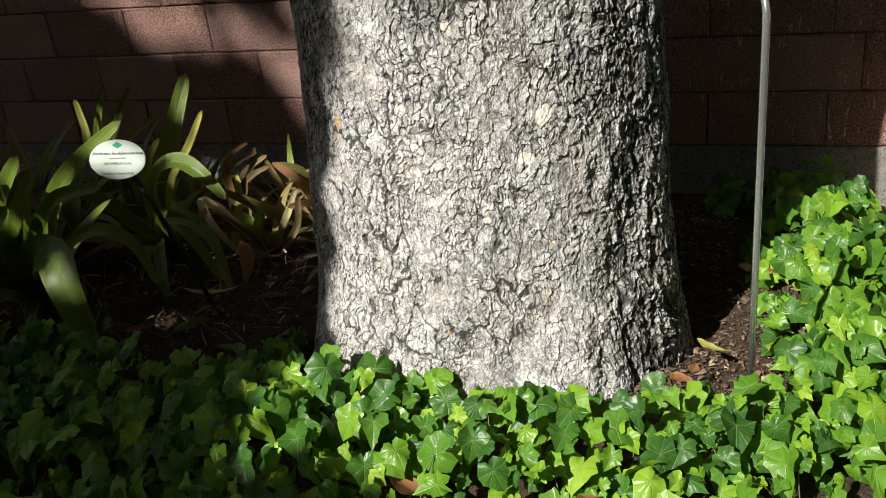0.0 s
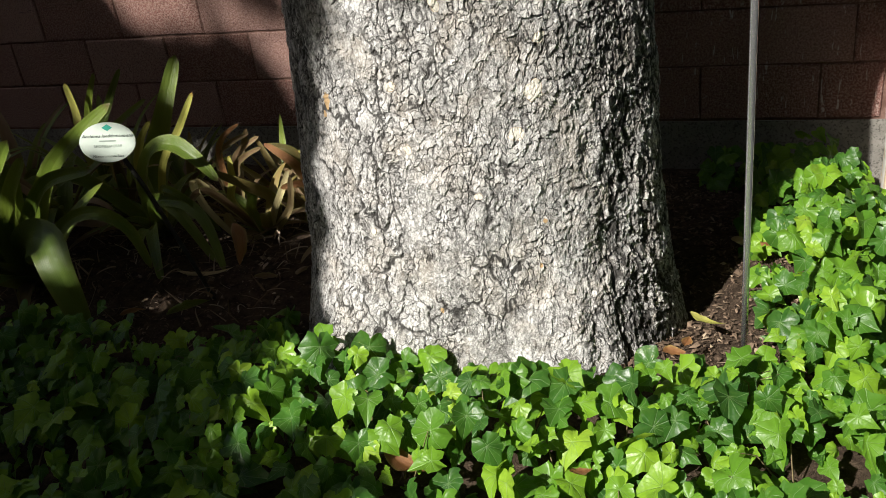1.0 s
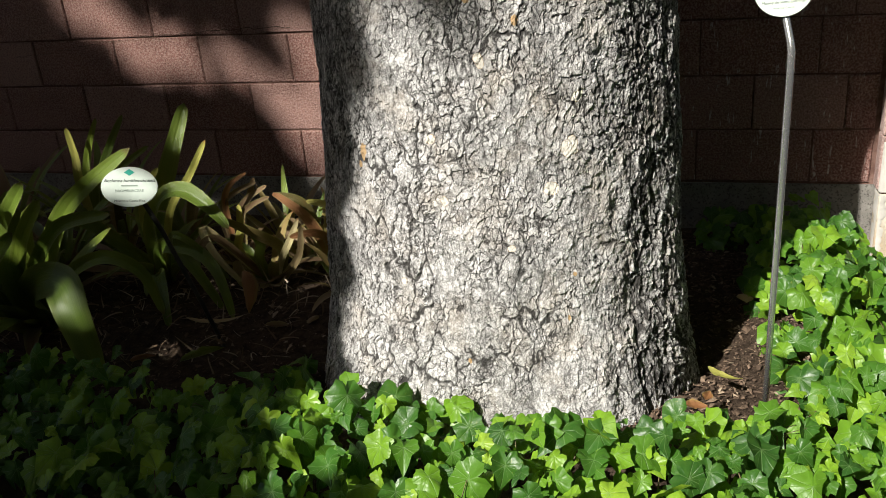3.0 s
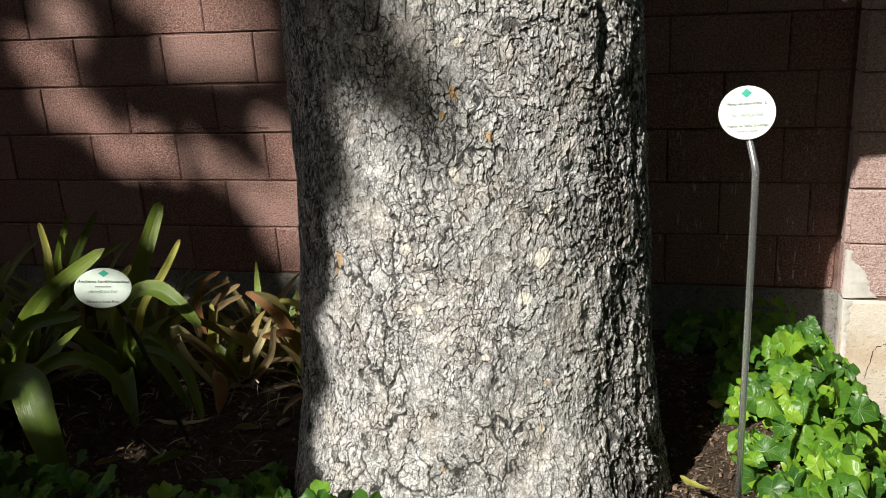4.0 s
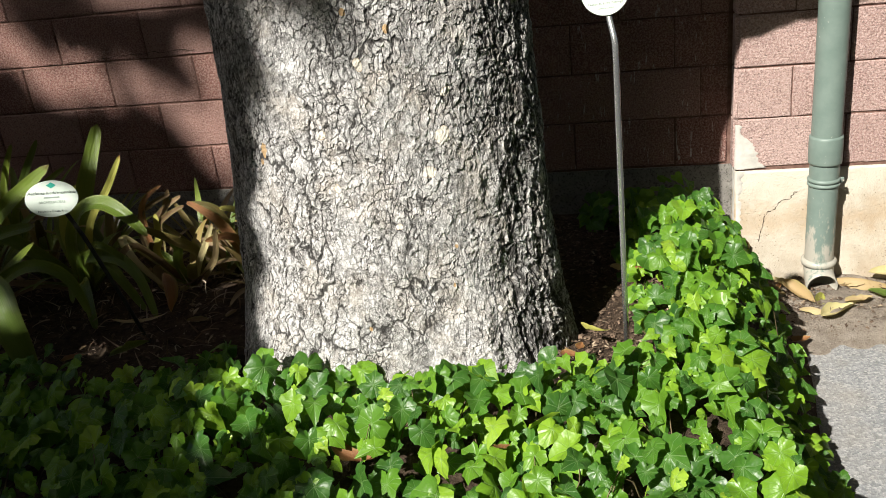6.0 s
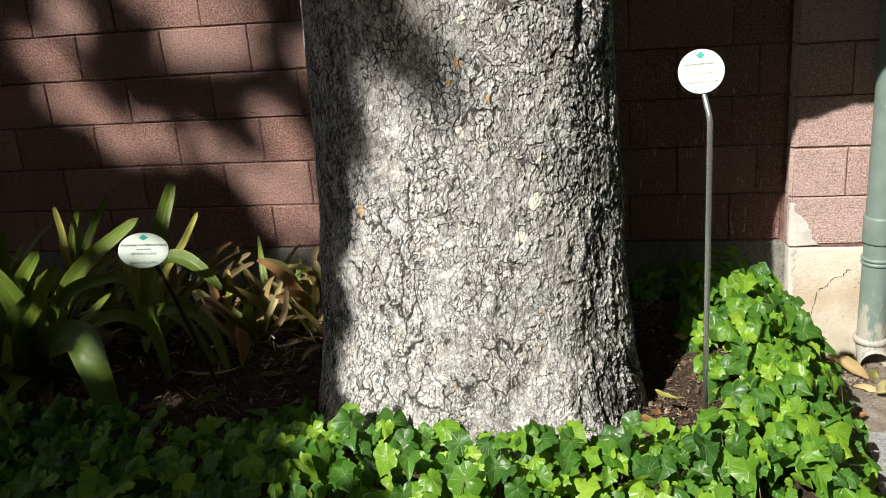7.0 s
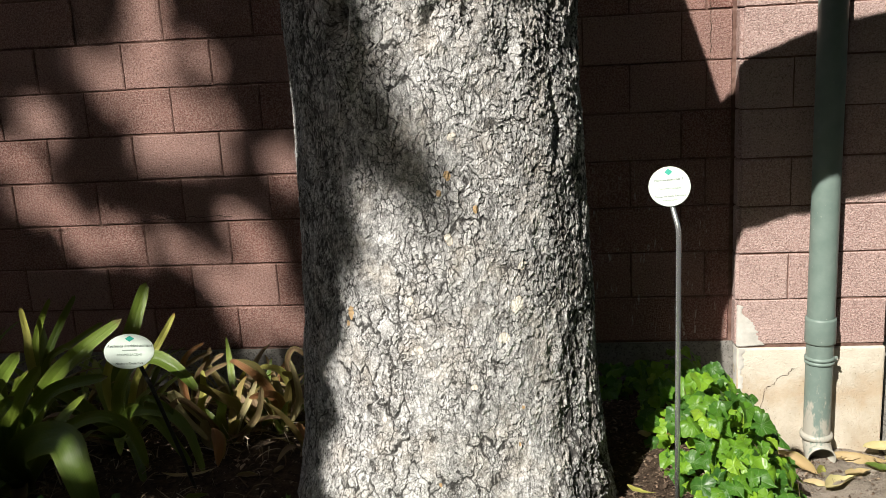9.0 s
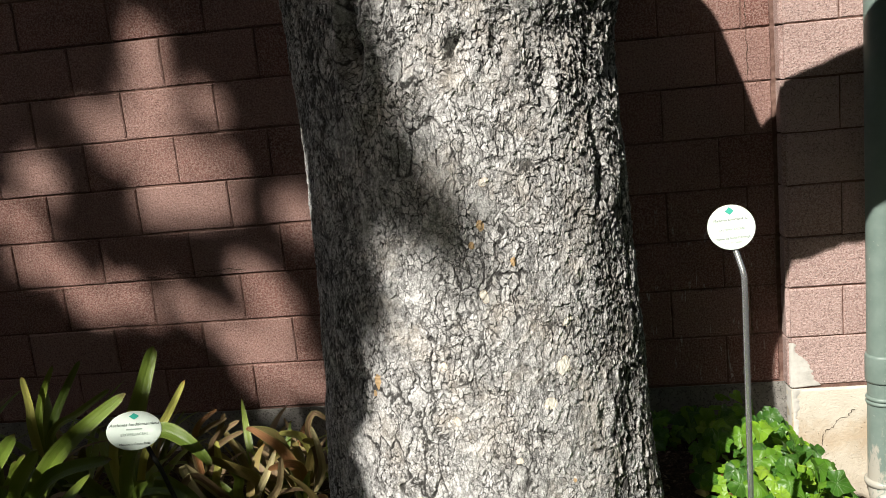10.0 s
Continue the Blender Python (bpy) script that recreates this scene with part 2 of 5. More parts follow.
def mat_leaf(name, stops, tip, rough=0.42, thin=0.25, grain=0.3):
    """Strap leaves and fallen leaves: lengthwise fibres, a stained tip."""
    m = Mat(name, rough, 0.32)
    r = m.rand()
    uvm = m.n("ShaderNodeUVMap").outputs[0]
    sep = m.n("ShaderNodeSeparateXYZ", Vector=uvm)
    c = m.ramp(r, *stops)
    fib = m.noise(30, 3, 0.6, vec=uvm, stretch=(2.2, 0.12, 1))
    c = m.mix(m.math("MULTIPLY", m.ramp(fib, (0.35, 0.0), (0.7, 1.0)), grain), c, m.mix(0.55, c, (0.42, 0.40, 0.13)))
    blotch = m.ramp(m.noise(28, 5, 0.65), (0.60, 0.0), (0.70, 1.0))
    c = m.mix(m.math("MULTIPLY", blotch, 0.3), c, tip)
    wob = m.math("ADD", sep.outputs[1], m.math("MULTIPLY", m.math("SUBTRACT", m.noise(18, 3), 0.5), 0.16))
    c = m.mix(m.ramp(wob, (0.95, 0.0), (1.01, 0.9)), c, tip)
    rib = m.math("ABSOLUTE", m.math("SUBTRACT", sep.outputs[0], 0.5))
    c = m.mix(m.ramp(rib, (0.34, 0.0), (0.5, 0.28)), c, (0.30, 0.34, 0.10))
    nrm = m.bump(m.math("ADD", fib, m.ramp(rib, (0.0, 0.0), (0.12, 0.8))), 0.35, 0.006)
    m.translucent(m.mix(0.4, c, (0.40, 0.42, 0.03)), thin, nrm)
    return m.done(c, normal=nrm)


M_BROM = mat_leaf("bromeliad_green", ((0.0, (0.050, 0.100, 0.012)), (0.5, (0.088, 0.150, 0.016)), (1.0, (0.140, 0.200, 0.022))), (0.10, 0.07, 0.03), 0.32, 0.22)
M_BRONZE = mat_leaf("bromeliad_bronze", ((0.0, (0.070, 0.062, 0.020)), (0.5, (0.145, 0.105, 0.034)), (1.0, (0.25, 0.18, 0.062))), (0.22, 0.075, 0.03), 0.5)
M_DRY = mat_leaf("dry_leaf", ((0.0, (0.09, 0.048, 0.026)), (0.5, (0.16, 0.095, 0.055)), (1.0, (0.26, 0.18, 0.115))), (0.11, 0.055, 0.03), 0.65, 0.12)
M_TAN = mat_leaf("tan_leaf", ((0.0, (0.34, 0.23, 0.12)), (0.5, (0.45, 0.35, 0.20)), (1.0, (0.48, 0.42, 0.22))), (0.24, 0.13, 0.055), 0.5, 0.15, 0.5)
M_RUST = mat_leaf("rust_leaf", ((0.0, (0.20, 0.075, 0.032)), (1.0, (0.30, 0.13, 0.055))), (0.15, 0.05, 0.02), 0.55, 0.2)
M_YELLOW = mat_leaf("yellow_leaf", ((0.0, (0.33, 0.34, 0.07)), (1.0, (0.46, 0.43, 0.11))), (0.28, 0.15, 0.04), 0.45, 0.3)
M_CROWN = mat_leaf("crown_leaf", ((0.0, (0.03, 0.065, 0.015)), (1.0, (0.055, 0.10, 0.022))), (0.05, 0.08, 0.02), 0.4, 0.15)

m = Mat("galvanised_steel", 0.42, 0.5)
M_STEEL = m.done(m.ramp(m.noise(40, 3, stretch=(1, 1, 0.1)), (0.3, (0.70, 0.71, 0.71)), (0.7, (0.77, 0.78, 0.78))), 0.24, metal=0.88)

m = Mat("dark_stake", 0.55, 0.4)
M_STAKE = m.done(m.ramp(m.noise(70), (0.3, (0.018, 0.018, 0.016)), (0.7, (0.05, 0.048, 0.042))))

m = Mat("sign_plate", 0.28, 0.5)
M_PLATE = m.done(m.ramp(m.noise(30, 4), (0.3, (0.50, 0.58, 0.51)), (0.7, (0.58, 0.65, 0.58))))
m = Mat("sign_ink", 0.5, 0.3)
M_INK = m.done((0.09, 0.11, 0.10))
m = Mat("sign_ink_grey", 0.5, 0.3)
M_INK_GREY = m.done((0.22, 0.27, 0.23))
m = Mat("sign_teal", 0.45, 0.4)
M_TEAL = m.done((0.02, 0.30, 0.22))

m = Mat("hose_plastic", 0.4, 0.45)
M_HOSE = m.done(m.ramp(m.noise(40, 3), (0.3, (0.03, 0.20, 0.19)), (0.7, (0.05, 0.27, 0.25))))

m = Mat("pipe_paint", 0.45, 0.45)
sepz = m.n("ShaderNodeSeparateXYZ", Vector=m.pos).outputs[2]
c = m.ramp(m.noise(14, 5, 0.6), (0.3, (0.128, 0.176, 0.152)), (0.7, (0.168, 0.218, 0.190)))
worn = m.math("ADD", m.math("MULTIPLY", sepz, -2.2), m.math("MULTIPLY", m.noise(24, 6, 0.7, stretch=(1, 1, 0.4)), 2.4))
c = m.mix(m.ramp(worn, (0.78, 0.0), (0.98, 0.85)), c, (0.38, 0.355, 0.30))
c = m.mix(m.ramp(m.noise(75, 3, 0.7), (0.70, 0.0), (0.73, 0.6)), c, (0.50, 0.48, 0.43))
M_PIPE = m.done(c, m.ramp(m.noise(30), (0.3, 0.38), (0.7, 0.55)), m.bump(m.noise(45, 4), 0.12, 0.004))

m = Mat("stem", 0.7, 0.3)
M_STEM = m.done(m.ramp(m.noise(50), (0.3, (0.10, 0.075, 0.04)), (0.7, (0.20, 0.16, 0.08))))
m = Mat("litter", 0.9, 0.2)
M_LITTER = m.done(m.ramp(m.island(), (0.0, (0.05, 0.034, 0.024)), (0.5, (0.11, 0.076, 0.052)), (0.9, (0.19, 0.135, 0.095)), (1.0, (0.34, 0.27, 0.19))), normal=m.bump(m.noise(120), 0.5, 0.005))
m = Mat("withered_fibre", 0.75, 0.25)
M_FIBRE = m.done(m.ramp(m.island(), (0.0, (0.10, 0.065, 0.038)), (0.45, (0.22, 0.16, 0.10)), (0.85, (0.30, 0.235, 0.16)), (1.0, (0.46, 0.39, 0.29))))
m = Mat("bolt_metal", 0.5, 0.5)
M_BOLT = m.done((0.30, 0.29, 0.26), metal=0.7)
# dark surface of the walls added out of view to hold light back
m = Mat("unseen_wall", 0.95, 0.1)
M_FAR = m.done(m.mix(m.noise(0.8, 5), (0.05, 0.06, 0.04), (0.10, 0.10, 0.08)))

# ---- mesh helpers ----
rng = np.random.default_rng(7)
R = random.Random(11)


def mesh_from(name, verts, faces, material, smooth=True, uv=None):
    me = bpy.data.meshes.new(name)
    me.from_pydata([tuple(map(float, v)) for v in verts], [], [tuple(map(int, f)) for f in faces])
    me.materials.append(material)
    if smooth:
        me.polygons.foreach_set("use_smooth", np.ones(len(me.polygons), bool))
    if uv is not None:
        idx = np.zeros(len(me.loops), int)
        me.loops.foreach_get("vertex_index", idx)
        layer = me.uv_layers.new(name="UVMap")
        layer.data.foreach_set("uv", np.asarray(uv, np.float32)[idx].ravel())
    me.update()
    return me


def part(name, me, parent, at=None, label=""):
    """Links a mesh as one object under a thing or a part."""
    ob = new(name, me)
    if parent:
        ob.parent = parent
    if at is not None:
        ob.matrix_basis = at
    if label:
        ob["label"] = label
    return ob


def bm_mesh(name, bm, material, smooth=False):
    bmesh.ops.recalc_face_normals(bm, faces=bm.faces)
    me = bpy.data.meshes.new(name)
    bm.to_mesh(me)
    bm.free()
    me.materials.append(material)
    if smooth:
        me.polygons.foreach_set("use_smooth", np.ones(len(me.polygons), bool))
    return me


def box(name, size, material, bevel=0.0, segments=1):
    """A box on its centre, with rounded edges."""
    bm = bmesh.new()
    bmesh.ops.create_cube(bm, size=1.0, matrix=Matrix.Diagonal((*size, 1)))
    if bevel:
        bmesh.ops.bevel(bm, geom=bm.edges[:], offset=bevel, segments=segments, affect="EDGES", profile=0.5)
    return bm_mesh(name, bm, material)


def sweep(name, path, radii, material, sides=20, inner=None, cap=True):
    """A tube along a path; with inner radii it is hollow and open."""
    path = [Vector(p) for p in path]
    verts, faces = [], []

    def rings(rr):
        start = len(verts)
        side = None
        for i, p in enumerate(path):
            d = (path[min(i + 1, len(path) - 1)] - path[max(i - 1, 0)]).normalized()
            if side is None:
                side = d.cross(Vector((0, 1, 0.02))).normalized()
            side = (side - d * side.dot(d)).normalized()
            up = d.cross(side)
            for k in range(sides):
                a = 2 * math.pi * k / sides
                verts.append(p + (side * math.cos(a) + up * math.sin(a)) * rr[i])
        return start

    a = rings(radii)
    n = len(path)
    for i in range(n - 1):
        for k in range(sides):
            k2 = (k + 1) % sides
            faces.append((a + i * sides + k, a + i * sides + k2, a + (i + 1) * sides + k2, a + (i + 1) * sides + k))
    if inner:
        b = rings(inner)
        for i in range(n - 1):
            for k in range(sides):
                k2 = (k + 1) % sides
                faces.append((b + i * sides + k2, b + i * sides + k, b + (i + 1) * sides + k, b + (i + 1) * sides + k2))
        for i in (0, n - 1):
            for k in range(sides):
                k2 = (k + 1) % sides
                f = (a + i * sides + k, b + i * sides + k, b + i * sides + k2, a + i * sides + k2)
                faces.append(f if i == 0 else f[::-1])
    elif cap:
        faces.append(tuple(range(a, a + sides))[::-1])
        faces.append(tuple(range(a + (n - 1) * sides, a + n * sides)))
    me = mesh_from(name, verts, faces, material)
    return me


def smooth(e0, e1, x):
    t = np.clip((np.asarray(x, float) - e0) / (e1 - e0), 0, 1)
    return t * t * (3 - 2 * t)


def hash2(i, j, k=0):
    """Random numbers in 0..1 on a lattice."""
    h = (np.asarray(i, np.int64) * 374761393 + np.asarray(j, np.int64) * 668265263 + k * 974634541) & 0xFFFFFFFF
    h = ((h ^ (h >> 13)) * 1274126177) & 0xFFFFFFFF
    h = ((h ^ (h >> 16)) * 1597334677) & 0xFFFFFFFF
    return ((h ^ (h >> 15)) & 0xFFFFFF) / float(0xFFFFFF)


def vnoise(x, y, k=0):
    i, j = np.floor(x).astype(np.int64), np.floor(y).astype(np.int64)
    fx, fy = x - i, y - j
    fx, fy = fx * fx * (3 - 2 * fx), fy * fy * (3 - 2 * fy)
    a = hash2(i, j, k) * (1 - fx) + hash2(i + 1, j, k) * fx
    b = hash2(i, j + 1, k) * (1 - fx) + hash2(i + 1, j + 1, k) * fx
    return (a * (1 - fy) + b * fy) * 2 - 1


def fbm(x, y, k=0, octaves=4):
    s, a, f = 0, 1.0, 1.0
    for o in range(octaves):
        s = s + a * vnoise(x * f + o * 17.3, y * f - o * 9.1, k + o)
        a, f = a * 0.5, f * 2.03
    return s


def cells(x, y, k=0):
    """Nearest and second distance, the cell's number and the way from its seed."""
    i0, j0 = np.floor(x).astype(np.int64), np.floor(y).astype(np.int64)
    f1 = np.full(x.shape, 9.0)
    f2 = np.full(x.shape, 9.0)
    ident, ox, oy = np.zeros(x.shape), np.zeros(x.shape), np.zeros(x.shape)
    for di in (-1, 0, 1):
        for dj in (-1, 0, 1):
            i, j = i0 + di, j0 + dj
            sx, sy = i + 0.1 + 0.8 * hash2(i, j, k), j + 0.1 + 0.8 * hash2(i, j, k + 5)
            d = np.hypot(x - sx, y - sy)
            near = d < f1
            f2 = np.where(near, f1, np.minimum(f2, d))
            ident = np.where(near, hash2(i, j, k + 9), ident)
            ox, oy = np.where(near, x - sx, ox), np.where(near, y - sy, oy)
            f1 = np.where(near, d, f1)
    return f1, f2, ident, ox, oy


# ---- the ground ----
PLINTH, COURSE, BLOCK, PATH_Z = 0.44, 0.20, 0.40, -0.07
TREE = (1.10, -1.22)


def soil_height(x, y):
    """The planted bed: a mound round the tree that falls to the wall and to the path."""
    x, y = np.asarray(x, float), np.asarray(y, float)
    h = 0.27 + 0.165 * smooth(-0.05, -1.25, y)
    inner = smooth(2.38, 2.0, x + 0.05 * np.sin(3 * y)) * smooth(-2.95, -2.45, y + 0.05 * np.sin(2 * x))
    h = h - 0.080 * np.exp(-((x - 1.62) / 0.17) ** 2 - ((y + 1.12) / 0.36) ** 2)     # a hollow beside the trunk
    return (h - PATH_Z) * inner + PATH_Z + 0.012 * fbm(x * 5, y * 5, 3, 3) * np.minimum(1, inner * 4)


def sheet(name, x0, x1, nx, y0, y1, ny, height, material):
    gx, gy = np.meshgrid(np.linspace(x0, x1, nx), np.linspace(y0, y1, ny))
    v = np.stack([gx, gy, height(gx, gy)], -1).reshape(-1, 3)
    i = np.arange(nx * ny).reshape(ny, nx)
    f = np.stack([i[:-1, :-1], i[:-1, 1:], i[1:, 1:], i[1:, :-1]], -1).reshape(-1, 4)
    return mesh_from(name, v, f, material)


def ground_mesh():
    xs = np.array([-400, -60, -12, -3, 0, 1.5, 2.2, 3, 4, 12, 60, 400.0])
    ys = np.array([-400, -60, -12, -5, -3, -2, -1, -0.4, 0.3, 1, 12, 60, 400.0])
    gx, gy = np.meshgrid(xs, ys)
    v = np.stack([gx, gy, gx * 0 + PATH_Z], -1).reshape(-1, 3)
    i = np.arange(len(v)).reshape(len(ys), len(xs))
    f = np.stack([i[:-1, :-1], i[:-1, 1:], i[1:, 1:], i[1:, :-1]], -1).reshape(-1, 4)
    return mesh_from("ground", v, f, M_ASPHALT, smooth=False)


tagged(new("ground", ground_mesh()), "grey asphalt path of coarse worn chippings", "path", kind="structure")
tagged(new("soil", sheet("soil", -3.6, 2.45, 240, -3.0, 0.0, 120, lambda x, y: soil_height(x, y) - 0.012, M_SOIL)),
       "dark brown earth of the raised planting bed", "soil", kind="structure")


def dirt_height(x, y):
    d = np.hypot((x - 2.55) / 0.62, (y + 0.30) / 0.42) + 0.18 * fbm(x * 6, y * 6, 8, 3)
    return PATH_Z + 0.045 * smooth(1.0, 0.25, d) + 0.008 * fbm(x * 22, y * 22, 4, 3) * smooth(1.0, 0.5, d) - 0.005


tagged(new("dirt", sheet("dirt", 1.9, 3.3, 90, -0.85, -0.04, 60, dirt_height, M_DIRT)), "dry pale dirt washed up at the foot of the wall", "dirt", kind="structure")

# ---- the wall ----
TOP = PLINTH + 13 * COURSE
PIL0, PIL1, PILY = 2.212, 2.812, -0.082        # the pilaster


def wall_box(name, x0, x1, y0, y1, z0, z1, material, label, category="wall"):
    ob = new(name, box(name, (x1 - x0, y1 - y0, z1 - z0), material))
    ob.matrix_basis = pose((x0 + x1) / 2, (y0 + y1) / 2, (z0 + z1) / 2)
    return tagged(ob, label, category, kind="structure")


wall = wall_box("wall_main", -6.0, 7.0, 0.007, 0.25, -0.15, TOP, M_MORTAR, "wall of dark red rough concrete blocks in running bond")
pilaster = wall_box("wall_pilaster", PIL0 + 0.006, PIL1 - 0.006, PILY + 0.007, 0.006, -0.15, TOP, M_MORTAR, "concrete block pilaster standing out of the wall, coloured pale pink as sunlit")
wall_box("plinth_main", -6.0, PIL0 + 0.002, -0.003, 0.005, -0.15, PLINTH - 0.006, M_CONCRETE, "grey pitted concrete base course of the wall", "plinth")
wall_box("plinth_right", PIL1 - 0.002, 7.0, -0.003, 0.005, -0.15, PLINTH - 0.006, M_CONCRETE, "grey pitted concrete base course of the wall", "plinth")


def block_mesh(length, depth, seed, height=COURSE):
    """A rough block: worn front edges that are not quite straight."""
    r = random.Random(seed)
    w, h = length - 0.0055, height - 0.0065
    n = 5
    pts = [(-w / 2 + w * i / n, -h / 2) for i in range(n)] + [(w / 2, -h / 2 + h * i / 3) for i in range(3)] + \
          [(w / 2 - w * i / n, h / 2) for i in range(n)] + [(-w / 2, h / 2 - h * i / 3) for i in range(3)]
    verts, faces = [], []
    k = len(pts)
    for inset, y, jit in ((0.0, depth, 0.0), (0.0, 0.0040, 0.0012), (0.0040, 0.0, 0.0016)):
        for x, z in pts:
            sx, sz = max(-1, min(1, x / (w / 2) * 1.0)), max(-1, min(1, z / (h / 2)))
            ix = inset if abs(abs(x) - w / 2) < 1e-6 else 0
            iz = inset if abs(abs(z) - h / 2) < 1e-6 else 0
            verts.append((x - math.copysign(ix, sx) + r.uniform(-jit, jit), y, z - math.copysign(iz, sz) + r.uniform(-jit, jit)))
    for a in range(2):
        for i in range(k):
            j = (i + 1) % k
            faces.append((a * k + i, a * k + j, (a + 1) * k + j, (a + 1) * k + i))
    faces.append(tuple(range(2 * k, 3 * k)))
    return verts, faces


BLOCKS = {}


def lay(parent, x0, x1, course, y, material, depth=0.02, turned=False, base=PLINTH):
    """One block between two joints of a course, or on the pilaster's flank."""
    length = round(x1 - x0, 3)
    key = (length, material.name, depth, R.randrange(4))
    if key not in BLOCKS:
        BLOCKS[key] = mesh_from("block", *block_mesh(length, depth, key[3] * 13 + int(length * 1000)), material, smooth=False)
    ob = new("block", BLOCKS[key])
    mid = (x0 + x1) / 2
    z = base + (course + 0.5) * COURSE
    if turned:
        at = pose(y, mid, z, 0, 0, -90)
    else:
        at = pose(mid + R.uniform(-0.001, 0.001), y + R.uniform(-0.0015, 0.0012), z + R.uniform(-0.0012, 0.0012), R.uniform(-0.25, 0.25), R.uniform(-0.12, 0.12), R.uniform(-0.2, 0.2))
    ob.parent = parent
    ob.matrix_parent_inverse = parent.matrix_basis.inverted()
    ob.matrix_basis = at
    return ob


def build_blocks():
    for c in range(12):
        odd = c % 2 == 1
        joints = [(0.2 if odd else 0.0) + 0.4 * k - 2.4 for k in range(11)]
        joints += [1.775, 2.085] if odd else [1.585, 1.985]
        joints = sorted({round(j, 3) for j in joints if j < 1.5 or j in (1.775, 2.085, 1.585, 1.985)})
        joints.append(PIL0 - 0.022)
        for a, b in zip(joints, joints[1:]):
            lay(wall, a, b, c, 0.0, M_BRICK)
        split = PIL0 + (0.2 if odd else 0.4)
        lay(pilaster, PIL0, split, c, PILY, M_BRICK_SUNLIT)
        lay(pilaster, split, PIL1, c, PILY, M_BRICK_SUNLIT)
        lay(pilaster, PILY + 0.008, 0.0, c, PIL0 - 0.012, M_BRICK_SUNLIT, 0.015, True)
        for a, b in ((PIL1 + 0.01, 3.0 if odd else 3.2), (3.0 if odd else 3.2, 3.4 if odd else 3.6)):
            lay(wall, a, b, c, 0.0, M_BRICK)


# walls added out of view to block low sky and bounced light
wall_box("wall_far", -13.0, 14.0, -7.9, -7.6, PATH_Z, 4.2, M_FAR, "unseen dark wall added behind the path to cut sky and bounced light")
wall_box("wall_left", -13.0, -12.7, -7.6, 0.25, PATH_Z, 4.2, M_FAR, "unseen dark wall added at the side to cut low sky light")
wall_box("wall_right", 13.7, 14.0, -7.6, 0.25, PATH_Z, 4.2, M_FAR, "unseen dark wall added at the side to cut low sky light")
# the pilaster's rendered foot, its white-patched corner and the crack
foot = new("plinth_pilaster", box("plinth_pilaster", (PIL1 - PIL0 + 0.006, 0.085, PLINTH + 0.088), M_RENDER, 0.008, 2))
foot.matrix_basis = pose((PIL0 + PIL1) / 2, PILY + 0.036, (PLINTH - 0.012) / 2 - 0.05)
tagged(foot, "cream rendered foot of the pilaster, stained and cracked", "plinth", kind="structure")


def strip_mesh(name, pts, width, material, thick=0.002):
    """A ragged flat band along points of the wall's face."""
    verts, faces = [], []
    for i, (x, z) in enumerate(pts):
        w = width * R.uniform(0.5, 1.4) / 2
        for s in (-1, 1):
            verts.append((x + s * w * 0.7, -thick, z + s * w * 0.7))
    for i in range(len(pts) - 1):
        faces.append((2 * i, 2 * i + 1, 2 * i + 3, 2 * i + 2))
    return mesh_from(name, verts, faces, material, smooth=False)


crack_pts, x, z = [], 2.305, 0.125
for i in range(34):
    crack_pts.append((x, z))
    step = R.choice((0.2, 1.0, 1.8))
    x += (0.0016 if i < 12 else 0.0068 * step) + R.uniform(-0.003, 0.003)
    z += (0.0085 if i < 12 else 0.0048 * (2.0 - step)) + R.uniform(-0.003, 0.003)
ck = part("crack", strip_mesh("crack", crack_pts, 0.0045, M_CRACK), foot)
ck.matrix_parent_inverse = foot.matrix_basis.inverted()
ck.matrix_basis = pose(0, PILY - 0.0065, 0)


def hairline(x0, z0, x1, z1, width, n):
    pts = []
    for i in range(n):
        t = i / (n - 1)
        pts.append((x0 + (x1 - x0) * t + R.uniform(-0.004, 0.004), z0 + (z1 - z0) * t + R.uniform(-0.006, 0.006) + 0.012 * math.sin(5 * t + x0)))
    ob = part("crack", strip_mesh("crack", pts, width, M_CRACK), wall)
    ob.matrix_parent_inverse = wall.matrix_basis.inverted()
    ob.matrix_basis = pose(0, -0.0022, 0)


hairline(-1.30, 0.985, 0.02, 1.075, 0.0026, 60)
hairline(2.100, 1.62, 2.095, 2.05, 0.0030, 30)


def patch_mesh(z0, z1):
    """A smear of pale mortar round the corner, with a ragged edge."""
    verts, faces = [], []
    rows, d = int((z1 - z0) / 0.004), 0.0065 if z0 < 0 else 0.002
    for i in range(rows + 1):
        z = z0 + (z1 - z0) * i / rows
        rag = float(fbm(np.array([z * 22.0]), np.array([0.5]), 21, 3)[0]) + 0.5 * float(fbm(np.array([z * 90.0]), np.array([3.5]), 23, 2)[0])
        w = 0.030 + 0.012 * rag
        if z > 0.44:
            w = float(np.interp(z, [0.44, 0.475, 0.52, 0.555, 0.59, 0.62], [0.118, 0.085, 0.062, 0.034, 0.016, 0.004])) + 0.016 * rag
        w = max(0.004, w)
        back = min(0.0, -0.02 + 0.03 * rag)
        verts += [(PIL0 - 0.0035, back, z), (PIL0 - 0.0045, PILY + 0.004, z), (PIL0 + 0.004, PILY - d, z), (PIL0 + w * 0.75, PILY - d - 0.001, z), (PIL0 + w, PILY - d * 0.4, z)]
    for i in range(rows):
        for j in range(4):
            a = 5 * i + j
            faces.append((a, a + 1, a + 6, a + 5))
    return mesh_from("patch", verts, faces, M_PATCH, smooth=True)


corner = tagged(new("corner_patch", patch_mesh(-0.08, 0.428)), "whitish mortar smeared over the pilaster's corner", "mortar patch", kind="structure")
